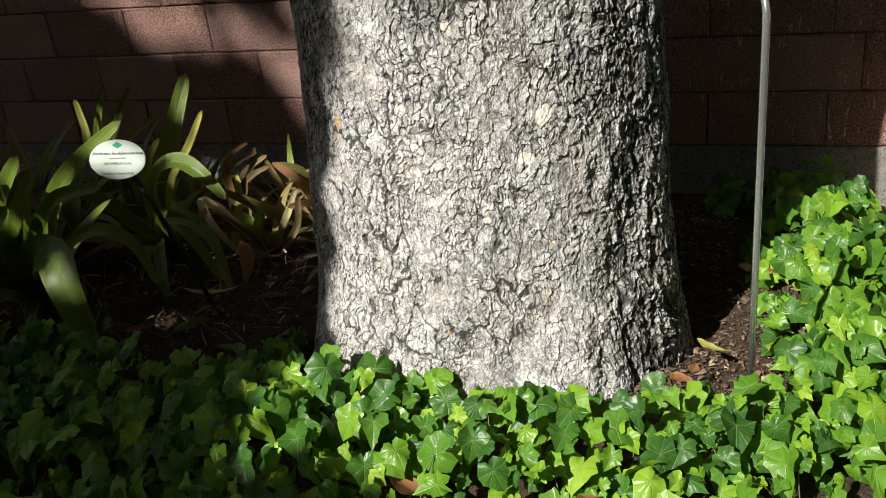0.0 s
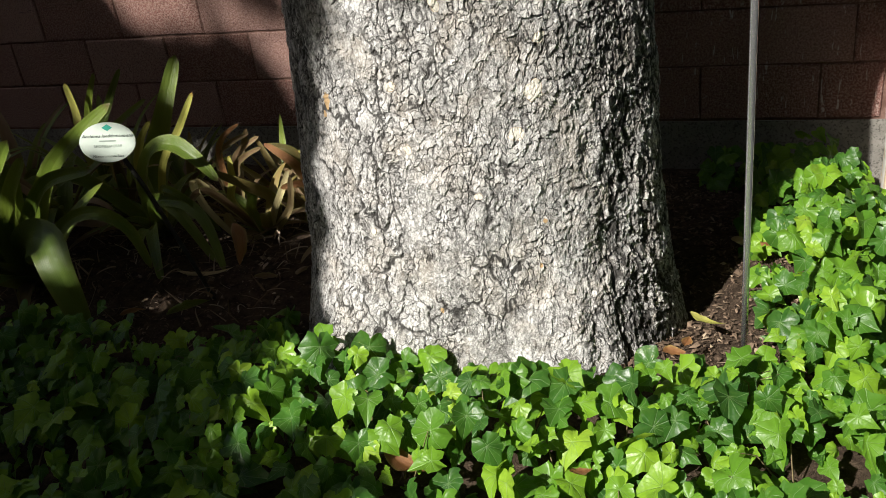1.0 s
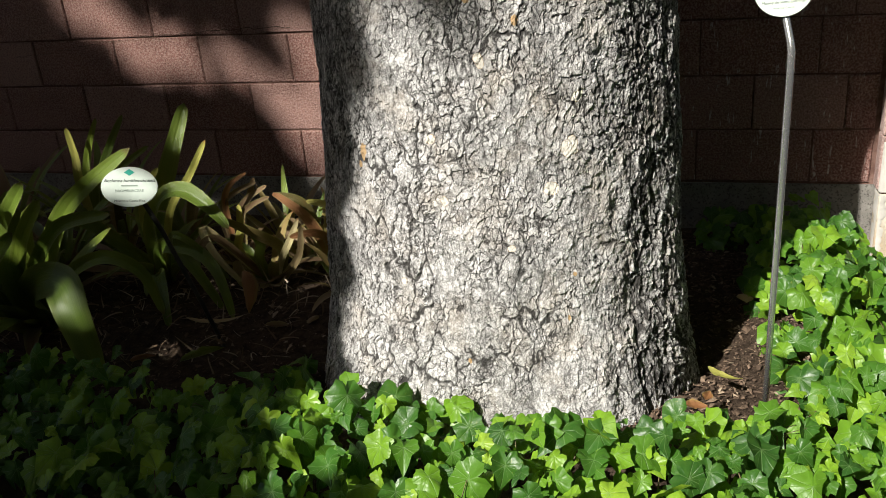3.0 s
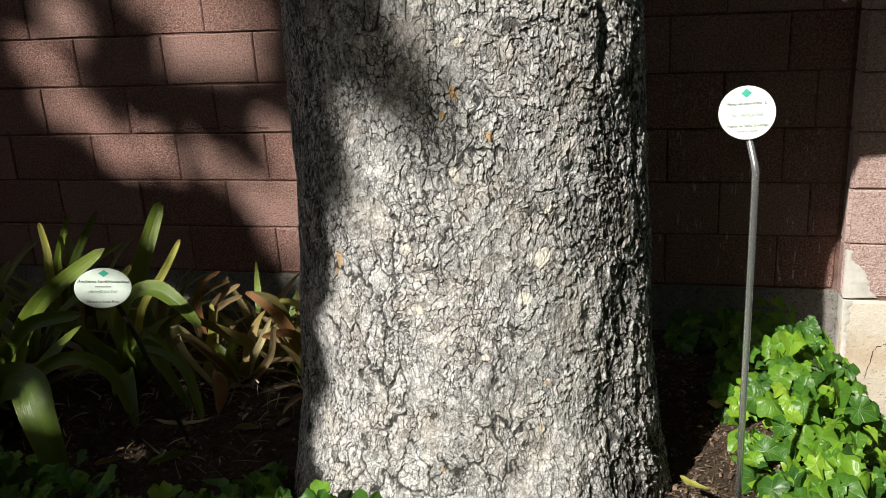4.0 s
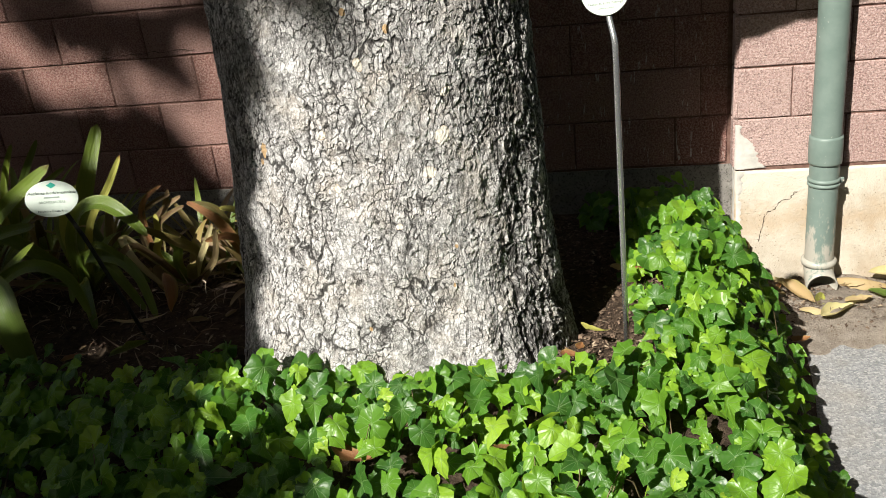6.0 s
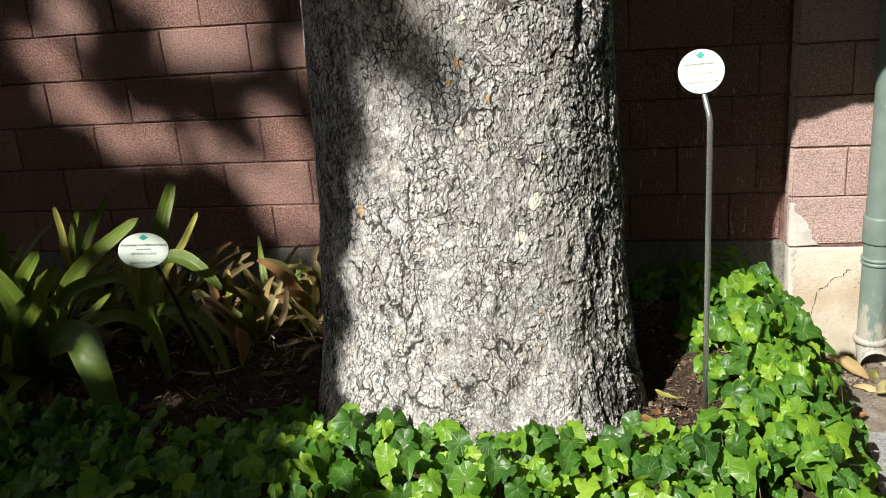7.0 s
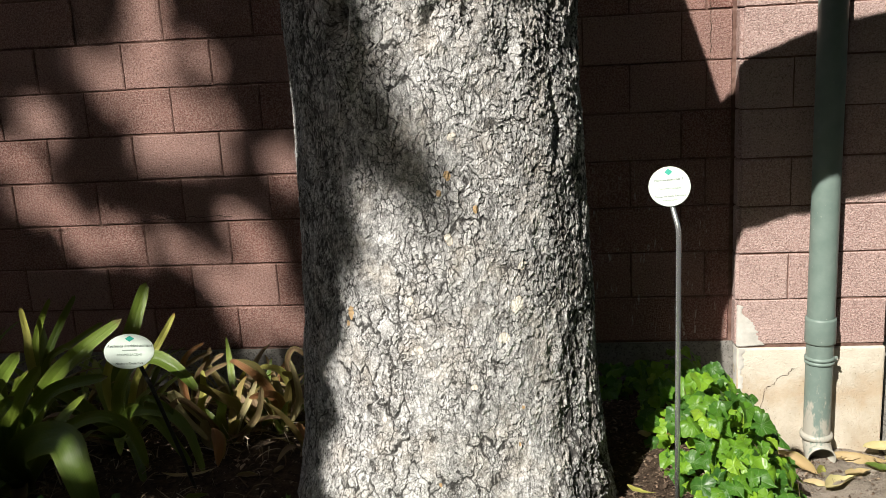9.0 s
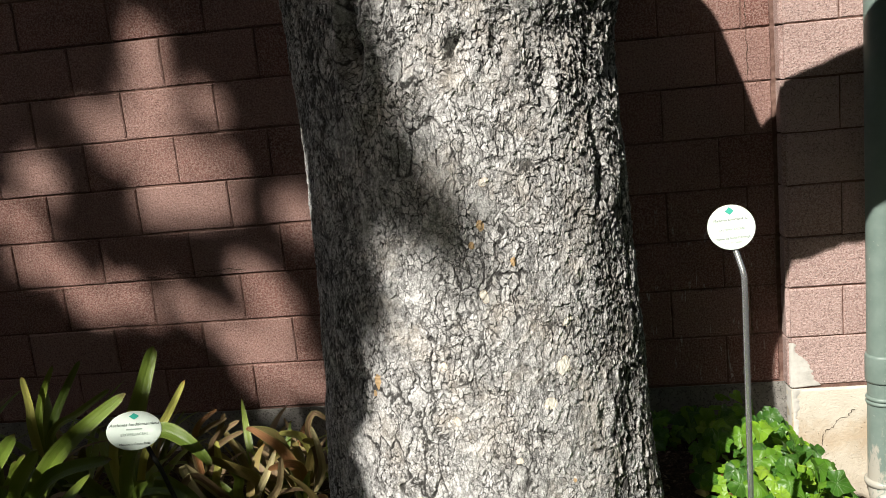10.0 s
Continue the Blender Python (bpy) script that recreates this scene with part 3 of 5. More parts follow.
part("upper_patch", patch_mesh(0.437, 0.62), corner)

# ---- the tree ----
tree = tagged(new("tree"), "large old tree with a thick trunk of grey flaking bark", "tree")


def trunk_radius(z):
    return np.interp(z, [0.1, 0.35, 0.5, 0.65, 0.85, 1.2, 1.6, 1.9, 2.3, 2.7, 3.2], [0.58, 0.502, 0.474, 0.455, 0.441, 0.423, 0.408, 0.40, 0.395, 0.37, 0.33])


def trunk_axis(z):
    return (np.interp(z, [0.2, 0.6, 1.2, 1.9, 2.2, 2.6, 3.2], [1.068, 1.088, 1.103, 1.092, 1.095, 1.165, 1.0]), np.interp(z, [0.2, 1.9, 3.2], [-1.20, -1.215, -1.25]))


def bark(s, z, lumpy):
    """Relief of flaking bark in metres, each flake's own shade, and the open joints."""
    wx = s + 0.0080 * fbm(s * 52, z * 40, 40, 5) + 0.010 * fbm(s * 8, z * 7, 44, 2)
    wz = z + 0.0125 * fbm(s * 46, z * 38, 50, 5) + 0.010 * fbm(s * 9, z * 8, 48, 2)
    left = smooth(-0.84, -1.05, s) * (0.55 + 0.45 * smooth(0.7, 1.2, z)) + smooth(-0.34, -0.24, s)   # the weathered sides are split by upright cracks
    clods = smooth(0.2, 1.0, lumpy)
    f1, f2, ident, ox, oy = cells(wx / 0.0155, wz / 0.0225, 1)
    gap = (f2 - f1) * 0.0080
    keep = smooth(-0.35, 0.35, fbm(s * 20, z * 16, 60, 3))       # some joints have closed up again
    major = (1 - smooth(0.0003, 0.0014, gap)) * np.clip(0.14 + 0.80 * keep + 0.6 * left, 0, 1)
    l1, l2, lid, lx, ly = cells((wx + 0.010 * fbm(s * 14, z * 12, 58, 2)) / 0.042, wz / 0.12, 6)
    seam = (1 - smooth(0.0006, 0.0026, (l2 - l1) * 0.021)) * np.clip(smooth(-0.30, 0.30, fbm(s * 9, z * 8, 62, 2)) + 0.6 * left, 0, 1)
    u1, u2, uid, ux, uy = cells((wx + 0.005 * fbm(s * 30, z * 16, 71, 3)) / 0.0125, wz / 0.060, 15)
    seam = np.maximum(seam, (1 - smooth(0.0005, 0.0026, (u2 - u1) * 0.0070)) * left * smooth(-0.45, 0.1, fbm(s * 20, z * 15, 64, 2)))
    joint = np.maximum(major, seam)
    g1, g2, id2, px, py = cells(wx / 0.0085 + 31, wz / 0.0110 + 7, 2)
    minor = (1 - smooth(0.0002, 0.0009, (g2 - g1) * 0.0044)) * 0.7 * smooth(-0.10, 0.45, fbm(s * 34, z * 30, 70, 2))
    pick, pick2 = (ident * 9999).astype(np.int64), (id2 * 9999).astype(np.int64)
    # flakes lift at their lower and outer edges
    tilt = ox * (hash2(pick, 3) - 0.25) * 1.3 - oy * (hash2(pick, 8) + 0.15)
    tilt2 = px * (hash2(pick2, 4) - 0.4) - py * (hash2(pick2, 6) - 0.2)
    flake = 0.0028 * (ident - 0.5) + 0.0020 * tilt + 0.0014 * (id2 - 0.5) + 0.0011 * tilt2 + 0.0009 * fbm(s * 150, z * 120, 98, 2)
    h = -0.0022 * joint - 0.0008 * minor + flake * (1 + 0.7 * clods)
    c1, c2, cid, cx_, cy_ = cells((wx + 0.30 * wz) / 0.015 + 3, (wz - 0.35 * wx) / 0.032, 12)
    trench = (1 - smooth(0.0006, 0.0036, (c2 - c1) * 0.007)) * smooth(-0.5, 0.2, fbm(s * 11, z * 9, 90, 2))
    h = h + clods * (0.0055 * (cid - 0.5) - 0.0042 * cy_ * (cid - 0.1) + 0.0034 * cx_ * (cid - 0.2) + 0.007 * fbm(s * 16, z * 13, 93, 2) - 0.0040 * trench)
    h = h + 0.0055 * fbm(s * 5, z * 4, 95, 3) + 0.0018 * fbm(s * 14, z * 12, 97, 2)
    return h, 0.6 * ident + 0.4 * id2, np.clip(joint + 0.55 * minor + 0.5 * clods * trench, 0, 1)


def trunk_mesh():
    front = np.linspace(radians(-177), radians(24), 900)
    back = np.linspace(radians(24), radians(183), 60)[1:-1]
    th = np.concatenate([front, back])
    zz = np.concatenate([np.linspace(0.28, 0.42, 26), np.arange(0.422, 2.08, 0.0018), np.linspace(2.09, 3.2, 50)])
    a, z = np.meshgrid(th, zz)
    r = trunk_radius(z)
    s = a * 0.44
    lumpy = 0.08 + 0.36 * smooth(-1.45, -0.70, a) * smooth(0.9, -0.1, a) + 0.45 * smooth(1.5, 1.9, z)
    lumpy = lumpy + 0.25 * smooth(0.85, 0.45, z) * smooth(-1.3, -0.6, a)
    h, shade, fissure = bark(s, z, lumpy)
    low = smooth(1.0, 0.25, z)
    # rugged upright ridges low on the shaded side
    rug = np.exp(-((a + 0.48) / 0.22) ** 2) * smooth(1.25, 0.75, z)
    ridge = fbm(s * 62 + 0.9 * fbm(s * 24, z * 18, 36, 2), z * 13, 35, 4)
    h = h + rug * 0.0045 * ridge
    fissure = np.clip(fissure + 0.7 * rug * smooth(-0.12, -0.42, ridge), 0, 1)
    r = r + 0.016 * low * np.sin(5 * a + 0.6) * smooth(-1.3, -0.5, a) + 0.012 * np.sin(3 * a + 1.0 + 0.4 * z) * (0.4 + low)
    # a root swells out towards the steel tube
    r = r + 0.060 * smooth(0.78, 0.40, z) ** 1.4 * np.exp(-((a + 0.85) / 0.34) ** 2) + 0.010 * smooth(0.70, 0.38, z) * np.exp(-((a + 0.10) / 0.28) ** 2) + 0.03 * smooth(0.7, 0.4, z) * np.exp(-((a + 2.2) / 0.4) ** 2)
    for am, wd, z0, z1, dp in ((-0.66, 0.05, 0.3, 0.72, 0.007), (-0.84, 0.04, 0.34, 0.6, 0.010),
                               (-0.57, 0.040, 1.46, 1.64, 0.015), (-0.30, 0.03, 1.1, 1.5, 0.006)):
        am = am + 0.06 * fbm(z * 4, z * 0 + am, 33, 2)
        r = r - dp * np.exp(-((a - am) / wd) ** 2) * smooth(z0 - 0.05, z0 + 0.08, z) * smooth(z1 + 0.08, z1 - 0.08, z)
    # a flute runs up the shaded side, and beyond it a rib whose flank catches the sun
    flute = np.interp(z, [0.3, 0.8, 1.3, 1.7, 2.1], [-0.49, -0.46, -0.50, -0.57, -0.62]) + 0.05 * fbm(z * 5, z * 0 + 0.3, 37, 2)
    deep = (0.7 + 0.5 * vnoise(z * 6, z * 0 + 2.0, 38)) * (1 - 0.6 * smooth(1.1, 1.4, z))
    r = r - 0.006 * deep * np.exp(-((a - flute) / 0.065) ** 2)
    r = r + 0.012 * smooth(1.0, 0.62, z) * np.exp(-((a + 0.40) / 0.24) ** 2)
    r = r + 0.024 * np.exp(-((a + 0.08) / 0.30) ** 2) - 0.038 * np.exp(-((a - 0.24) / 0.34) ** 2)
    r = r + 0.020 * smooth(1.5, 2.05, z) * np.exp(-((a + 3.0) / 0.5) ** 2)
    # scars and hollows high on the trunk
    for am, zc, wa, wz_, dp in ((-2.02, 1.86, 0.065, 0.085, 0.050), (-1.98, 2.00, 0.06, 0.06, 0.04), (-1.42, 1.82, 0.065, 0.040, 0.026), (-1.36, 1.97, 0.10, 0.05, 0.016),
                                (-1.18, 1.84, 0.05, 0.05, 0.015), (-0.95, 1.74, 0.06, 0.04, 0.014), (-0.72, 0.93, 0.05, 0.03, 0.006), (-0.80, 1.25, 0.05, 0.04, 0.006)):
        d = ((a - am) / wa) ** 2 + ((z - zc) / wz_) ** 2
        r = r - dp * np.exp(-d) * (1 + 0.4 * fbm(s * 40, z * 40, 22, 2)) + 0.35 * dp * np.exp(-(np.sqrt(d) - 1.5) ** 2 * 3)
        if dp > 0.03:                            # shade in the deep hollows, put into the colour as dark fissure
            fissure = np.clip(fissure + 0.8 * np.exp(-1.5 * d) * (1 + 0.5 * fbm(s * 50, z * 40, 23, 2)), 0, 1)
    # the swelling under the big limb
    r = r + 0.12 * smooth(1.74, 2.35, z) * smooth(2.75, 2.45, z) * np.exp(-((a + 0.10) / 0.42) ** 2)
    r = r + h * (0.35 + 0.65 * smooth(2.3, 2.2, z))
    cx, cy = trunk_axis(z)
    v = np.stack([cx + r * np.cos(a), cy + r * np.sin(a), z], -1).reshape(-1, 3)
    nz, na = a.shape
    i = np.arange(nz * na).reshape(nz, na)
    j = np.roll(i, -1, axis=1)
    f = np.stack([i[:-1], j[:-1], j[1:], i[1:]], -1).reshape(-1, 4)
    me = bpy.data.meshes.new("trunk")
    me.vertices.add(len(v))
    me.vertices.foreach_set("co", v.astype(np.float32).ravel())
    me.loops.add(f.size)
    me.loops.foreach_set("vertex_index", f.astype(np.int32).ravel())
    me.polygons.add(len(f))
    me.polygons.foreach_set("loop_start", np.arange(0, f.size, 4, dtype=np.int32))
    me.polygons.foreach_set("use_smooth", np.zeros(len(f), bool))
    me.materials.append(M_BARK)
    me.update(calc_edges=True)
    spot = np.zeros(a.shape)
    # bare spots: angle, height, half sizes, kind (0.5 orange wood, 1 pale)
    for am, zc, ws, wz_, kind in ((-2.08, 1.083, 0.010, 0.018, 0.5), (-2.10, 1.052, 0.005, 0.008, 0.5), (-0.99, 1.085, 0.019, 0.020, 1.0), (-1.09, 1.002, 0.016, 0.014, 1.0),
                                  (-1.68, 1.122, 0.010, 0.011, 1.0), (-1.24, 1.352, 0.007, 0.010, 0.5), (-1.40, 1.443, 0.009, 0.016, 0.5), (-1.46, 1.40, 0.008, 0.012, 0.5), (-1.36, 1.54, 0.012, 0.010, 1.0),
                                  (-1.02, 0.70, 0.004, 0.006, 0.5), (-1.62, 0.99, 0.008, 0.010, 1.0), (-1.52, 0.62, 0.004, 0.006, 0.5), (-1.42, 1.28, 0.010, 0.016, 1.0), (-0.95, 1.19, 0.013, 0.011, 1.0),
                                  (-0.98, 0.80, 0.005, 0.005, 0.5), (-1.30, 0.88, 0.009, 0.007, 1.0), (-1.85, 0.80, 0.008, 0.008, 1.0)):
        d = np.hypot((a - am) * 0.44 / ws, (z - zc) / wz_) + 0.25 * fbm(s * 70, z * 70, 24, 2)
        spot = np.where(d < 1.0, kind, spot)
    for name, values in (("plate", shade), ("patch", spot), ("fissure", fissure)):
        me.attributes.new(name, "FLOAT", "POINT").data.foreach_set("value", values.astype(np.float32).ravel())
    return me


part("trunk", trunk_mesh(), tree)


def limb_mesh(name, pts, radii, seed):
    """A tapering limb with coarse bark relief."""
    n, sides = 46, 40
    pts = [Vector(p) for p in pts]
    path, rad = [], []
    for i in range(n):
        t = i / (n - 1) * (len(pts) - 1)
        k = min(int(t), len(pts) - 2)
        u = t - k
        p0, p1, p2, p3 = pts[max(k - 1, 0)], pts[k], pts[k + 1], pts[min(k + 2, len(pts) - 1)]
        path.append(0.5 * ((2 * p1) + (p2 - p0) * u + (2 * p0 - 5 * p1 + 4 * p2 - p3) * u * u + (3 * p1 - p0 - 3 * p2 + p3) * u ** 3))
        rad.append(float(np.interp(t, range(len(radii)), radii)))
    me = sweep(name, path, rad, M_BARK, sides)
    co = np.zeros(len(me.vertices) * 3, np.float32)
    me.vertices.foreach_get("co", co)
    co = co.reshape(-1, 3)
    centre = np.repeat(np.array([tuple(p) for p in path]), sides, 0)
    k = np.arange(len(co)) % sides
    h = 0.05 * fbm(k / sides * 9 + seed, np.arange(len(co)) // sides * 0.35, seed, 3)
    co = centre + (co - centre) * (1 + h[:, None])
    me.vertices.foreach_set("co", co.astype(np.float32).ravel())
    me.attributes.new("plate", "FLOAT", "POINT").data.foreach_set("value", (0.5 + 0.4 * vnoise(k * 1.7, np.arange(len(co)) * 0.37, seed)).astype(np.float32))
    me.attributes.new("patch", "FLOAT", "POINT").data.foreach_set("value", np.zeros(len(co), np.float32))
    return me


BOUGHS = [
    ([(1.20, -1.22, 2.22), (1.54, -1.22, 2.27), (1.74, -1.22, 2.44), (2.14, -1.22, 2.57), (3.2, -1.3, 2.90), (4.6, -1.8, 3.8)], (0.28, 0.14, 0.23, 0.235, 0.20, 0.13)),
    ([(0.90, -1.25, 3.0), (0.78, -1.4, 3.5), (0.5, -2.2, 4.3), (-0.2, -3.6, 5.2), (-1.0, -5.0, 5.9)], (0.33, 0.26, 0.20, 0.15, 0.08)),
    ([(0.85, -1.25, 3.1), (0.60, -1.2, 3.8), (-0.4, -1.6, 4.7), (-1.8, -2.6, 5.6), (-3.0, -4.0, 6.3)], (0.30, 0.22, 0.18, 0.13, 0.06)),
    ([(0.92, -1.25, 3.1), (1.0, -1.3, 3.9), (1.4, -2.0, 5.0), (1.6, -3.4, 6.4), (1.0, -5.0, 7.4)], (0.28, 0.22, 0.18, 0.12, 0.06)),
]
for i, (pts, radii) in enumerate(BOUGHS):
    part("limb", limb_mesh("limb", pts, radii, 120 + 7 * i), tree)


# unseen crown: leaves placed to shade all but patches of trunk, ivy and wall
SUNLIT = [(1.68, -1.12), (1.62, -1.05), (1.54, -0.97), (1.54, -0.87), (1.62, -0.82), (1.64, -0.76), (1.59, -0.69), (1.65, -0.62), (1.67, -0.50), (1.71, -0.43), (1.78, -0.395), (1.83, -0.375),
          (1.90, -0.365), (1.96, -0.33), (2.02, -0.23), (2.02, -0.15), (1.97, -0.08), (1.93, -0.02), (1.89, 0.05), (1.85, 0.11), (1.83, 0.20), (1.81, 0.28), (1.80, 0.36), (1.95, 0.42), (2.05, 0.30), (2.14, 0.42),
          (2.16, 0.8), (1.90, 1.2), (1.9, 2.15), (3.5, 2.15), (3.5, -4.2), (2.6, -4.2), (2.42, -1.82), (2.20, -1.56), (1.99, -1.44), (1.81, -1.35), (1.68, -1.26), (1.60, -1.19)]
# sunny patches on the wall: two ends and a half width
WALL_SUN = [(-0.27, 1.99, -0.27, 1.88, 0.105), (-0.57, 1.75, -0.42, 1.71, 0.060), (-0.29, 1.81, -0.25, 1.70, 0.102), (-0.06, 1.78, -0.03, 1.69, 0.045), (-0.47, 1.61, -0.23, 1.59, 0.045),
            (-0.33, 1.49, -0.21, 1.49, 0.072), (-0.13, 1.60, -0.10, 1.51, 0.042), (-0.87, 1.55, -0.79, 1.48, 0.060), (-1.05, 1.39, -0.90, 1.35, 0.090), (-0.34, 1.38, -0.06, 1.34, 0.084),
            (0.28, 1.31, 0.32, 1.22, 0.054), (-0.97, 1.19, -0.76, 1.11, 0.060), (-0.72, 1.01, -0.44, 0.94, 0.068), (-0.30, 0.93, -0.20, 0.90, 0.042), (0.03, 1.01, 0.13, 0.93, 0.060),
            (-0.07, 0.77, 0.16, 0.76, 0.075), (0.04, 0.61, 0.27, 0.56, 0.102), (0.01, 1.53, 0.03, 1.47, 0.042), (-0.27, 2.06, -0.25, 2.00, 0.06)]
# small ones on the trunk, the plants and the earth
SMALL_SUN = [(0.10, 0.42, 0.14, 0.42, 0.04), (1.76, -0.20, 1.81, -0.31, 0.022), (-1.35, 1.9, -1.2, 1.75, 0.09), (1.31, 0.32, 1.36, 0.16, 0.045),
             (0.20, 0.22, 0.30, 0.08, 0.05), (0.50, 0.02, 0.60, -0.12, 0.055), (0.68, -0.30, 0.78, -0.30, 0.045), (0.88, -0.50, 0.94, -0.53, 0.035), (0.80, -0.05, 0.92, -0.16, 0.035),
             (1.02, -0.10, 1.10, -0.16, 0.03), (0.54, -0.18, 0.60, -0.27, 0.045), (0.70, -0.34, 0.82, -0.38, 0.045), (1.84, -1.44, 1.90, -1.50, 0.03),
             (0.62, -0.35, 0.68, -0.39, 0.03), (0.45, -0.50, 0.50, -0.56, 0.035), (0.38, -0.20, 0.42, -0.24, 0.025), (0.84, -0.89, 0.90, -0.98, 0.018), (0.45, -0.62, 0.52, -0.74, 0.026), (-0.52, 0.27, -0.49, 0.22, 0.012)]
FLECKS = WALL_SUN + SMALL_SUN


def inside(u, v, poly):
    hit = np.zeros(u.shape, bool)
    for (x0, y0), (x1, y1) in zip(poly, poly[1:] + poly[:1]):
        cross = (y0 > v) != (y1 > v)
        hit ^= cross & (u < (x1 - x0) * (v - y0) / (y1 - y0 + 1e-9) + x0)
    return hit


def near_seg(u, v, x0, y0, x1, y1):
    dx, dy = x1 - x0, y1 - y0
    t = np.clip(((u - x0) * dx + (v - y0) * dy) / (dx * dx + dy * dy + 1e-9), 0, 1)
    return np.hypot(u - x0 - t * dx, v - y0 - t * dy)


def shade_crown_mesh():
    n = 95000
    u, v = rng.uniform(-6.5, 7.0, n), rng.uniform(-4.6, 6.5, n)
    gap = inside(u, v, SUNLIT)
    edge = np.min([near_seg(u, v, *a, *b) for a, b in zip(SUNLIT, SUNLIT[1:] + SUNLIT[:1])], axis=0)
    gap |= edge < 0.03
    for x0, y0, x1, y1, w in FLECKS:
        d = near_seg(u, v, x0, y0, x1, y1) - w * (0.48 + 0.25 * rng.random(n))
        edge = np.minimum(edge, np.maximum(d, 0.0))
        gap |= d < 0.02
    gap |= rng.random(n) > 0.40 + 0.60 * smooth(0.02, 0.10, edge)
    u, v, edge = u[~gap], v[~gap], edge[~gap]
    n = len(u)
    s = np.maximum(rng.uniform(4.4, 6.2, n) + 4.5 * ((u > 1.5) & (u < 2.25) & (v > -0.45) & (v < 1.4)) + 4.5 * ((u < 0.7) & (v > 0.45)), 2.7 + rng.uniform(0, 0.8, n) - v)
    p = np.stack([u - 0.5 * s, -s, v + s], -1)
    # the rest of the crown, round and over the trunk, added to cut skylight
    k = 27000
    a, r = rng.uniform(0, 2 * math.pi, k), 8.5 * np.sqrt(rng.random(k))
    q = np.stack([2.4 + r * np.cos(a), -2.2 + r * np.sin(a), rng.uniform(4.2, 8.8, k) - 0.20 * r], -1)
    qu, qv = q[:, 0] - 0.5 * q[:, 1], q[:, 2] + q[:, 1]
    clear = inside(qu, qv, SUNLIT)
    for x0, y0, x1, y1, w in FLECKS:
        clear |= near_seg(qu, qv, x0, y0, x1, y1) < w + 0.15
    clear |= (qu > -1.5) & (qu < 5.5) & (qv > -3) & (qv < 2.3) & (np.min([near_seg(qu, qv, *c0, *c1) for c0, c1 in zip(SUNLIT, SUNLIT[1:] + SUNLIT[:1])], axis=0) < 0.16)
    clear |= q[:, 0] < -2.2                      # left out here so that more skylight reaches the bed's far end
    q = q[~clear]
    p, edge = np.concatenate([p, q]), np.concatenate([edge, np.ones(len(q))])
    n = len(p)
    shape = np.array([(0, 0, 0), (0.24, 0.3, 0.05), (0.26, 0.62, 0.05), (0, 1, -0.04), (-0.26, 0.62, 0.05), (-0.24, 0.3, 0.05), (0, 0.48, -0.02)])
    shape[:, 1] -= 0.5
    tri = np.array([(0, 1, 6), (1, 2, 6), (2, 3, 6), (3, 4, 6), (4, 5, 6), (5, 0, 6)])
    size = rng.uniform(0.8, 1.2, n) * np.clip(0.07 + edge * 0.9, 0.09, 0.25)
    q = rng.normal(size=(n, 3)) * 0.75 + np.array([-0.4, -0.8, 0.9])
    q /= np.linalg.norm(q, axis=1)[:, None]
    t = np.cross(q, rng.normal(size=(n, 3)))
    t /= np.linalg.norm(t, axis=1)[:, None]
    w = np.cross(q, t)
    verts = p[:, None] + size[:, None, None] * (shape[None, :, 0, None] * w[:, None] + shape[None, :, 1, None] * t[:, None] + shape[None, :, 2, None] * q[:, None])
    faces = (tri[None] + 7 * np.arange(n)[:, None, None]).reshape(-1, 3)
    return mesh_from("crown", verts.reshape(-1, 3), faces, M_CROWN, smooth=False, uv=np.tile(np.array([(0.5, 0.3)] * 7), (n, 1)))


tagged(part("crown", shade_crown_mesh(), tree, label="unseen crown of dark green leathery leaves, laid out to cast the dappled shade"), kind="stuff")

# ---- ivy ----
ivy = tagged(new("ivy"), "dense ground ivy with lobed glossy green leaves over the bed", "ivy")


def ivy_shape(seed):
    """One lobed ivy leaf, 1 long, stalk at the origin, with a folded midrib."""
    r = random.Random(seed)
    lobe = r.uniform(0.70, 1.08)
    cut = r.uniform(0.86, 1.12)
    half = [(0.0, 0.0), (0.07, -0.13), (0.20, -0.19), (0.33 * lobe, -0.21), (0.41 * lobe, -0.11), (0.45 * cut, 0.05), (0.52, 0.18), (0.58 * lobe, 0.32), (0.50, 0.42), (0.39 * cut, 0.50), (0.285, 0.63), (0.15, 0.82), (0.0, 1.02)]
    ring = half + [(-x * r.uniform(0.9, 1.1), y + r.uniform(-0.03, 0.03)) for x, y in half[-2:0:-1]]
    curl, droop, fold = r.uniform(-1.2, 0.6), r.uniform(0.1, 1.3), r.uniform(-0.55, 0.6)
    wave = r.uniform(0, 6.3)

    def lift(x, y):
        return -fold * abs(x) * 0.6 + curl * x * x - droop * y * y * 0.55 + 0.07 * math.sin(8 * x + 5 * y + wave) + 0.03 * math.sin(17 * x - 11 * y + wave)

    verts, uv = [], []
    for k in (1.0, 0.55):
        for x, y in ring:
            x2, y2 = x * k, 0.25 + (y - 0.25) * k
            verts.append((x2, y2, lift(x2, y2)))
            uv.append((0.5 + x2, y2))
    verts.append((0, 0.25, lift(0, 0.25)))
    uv.append((0.5, 0.25))
    n = len(ring)
    faces = [(i, (i + 1) % n, n + (i + 1) % n, n + i) for i in range(n)] + [(n + i, n + (i + 1) % n, 2 * n) for i in range(n)]
    return np.array(verts), faces, uv


SHAPES = [ivy_shape(300 + i) for i in range(16)]


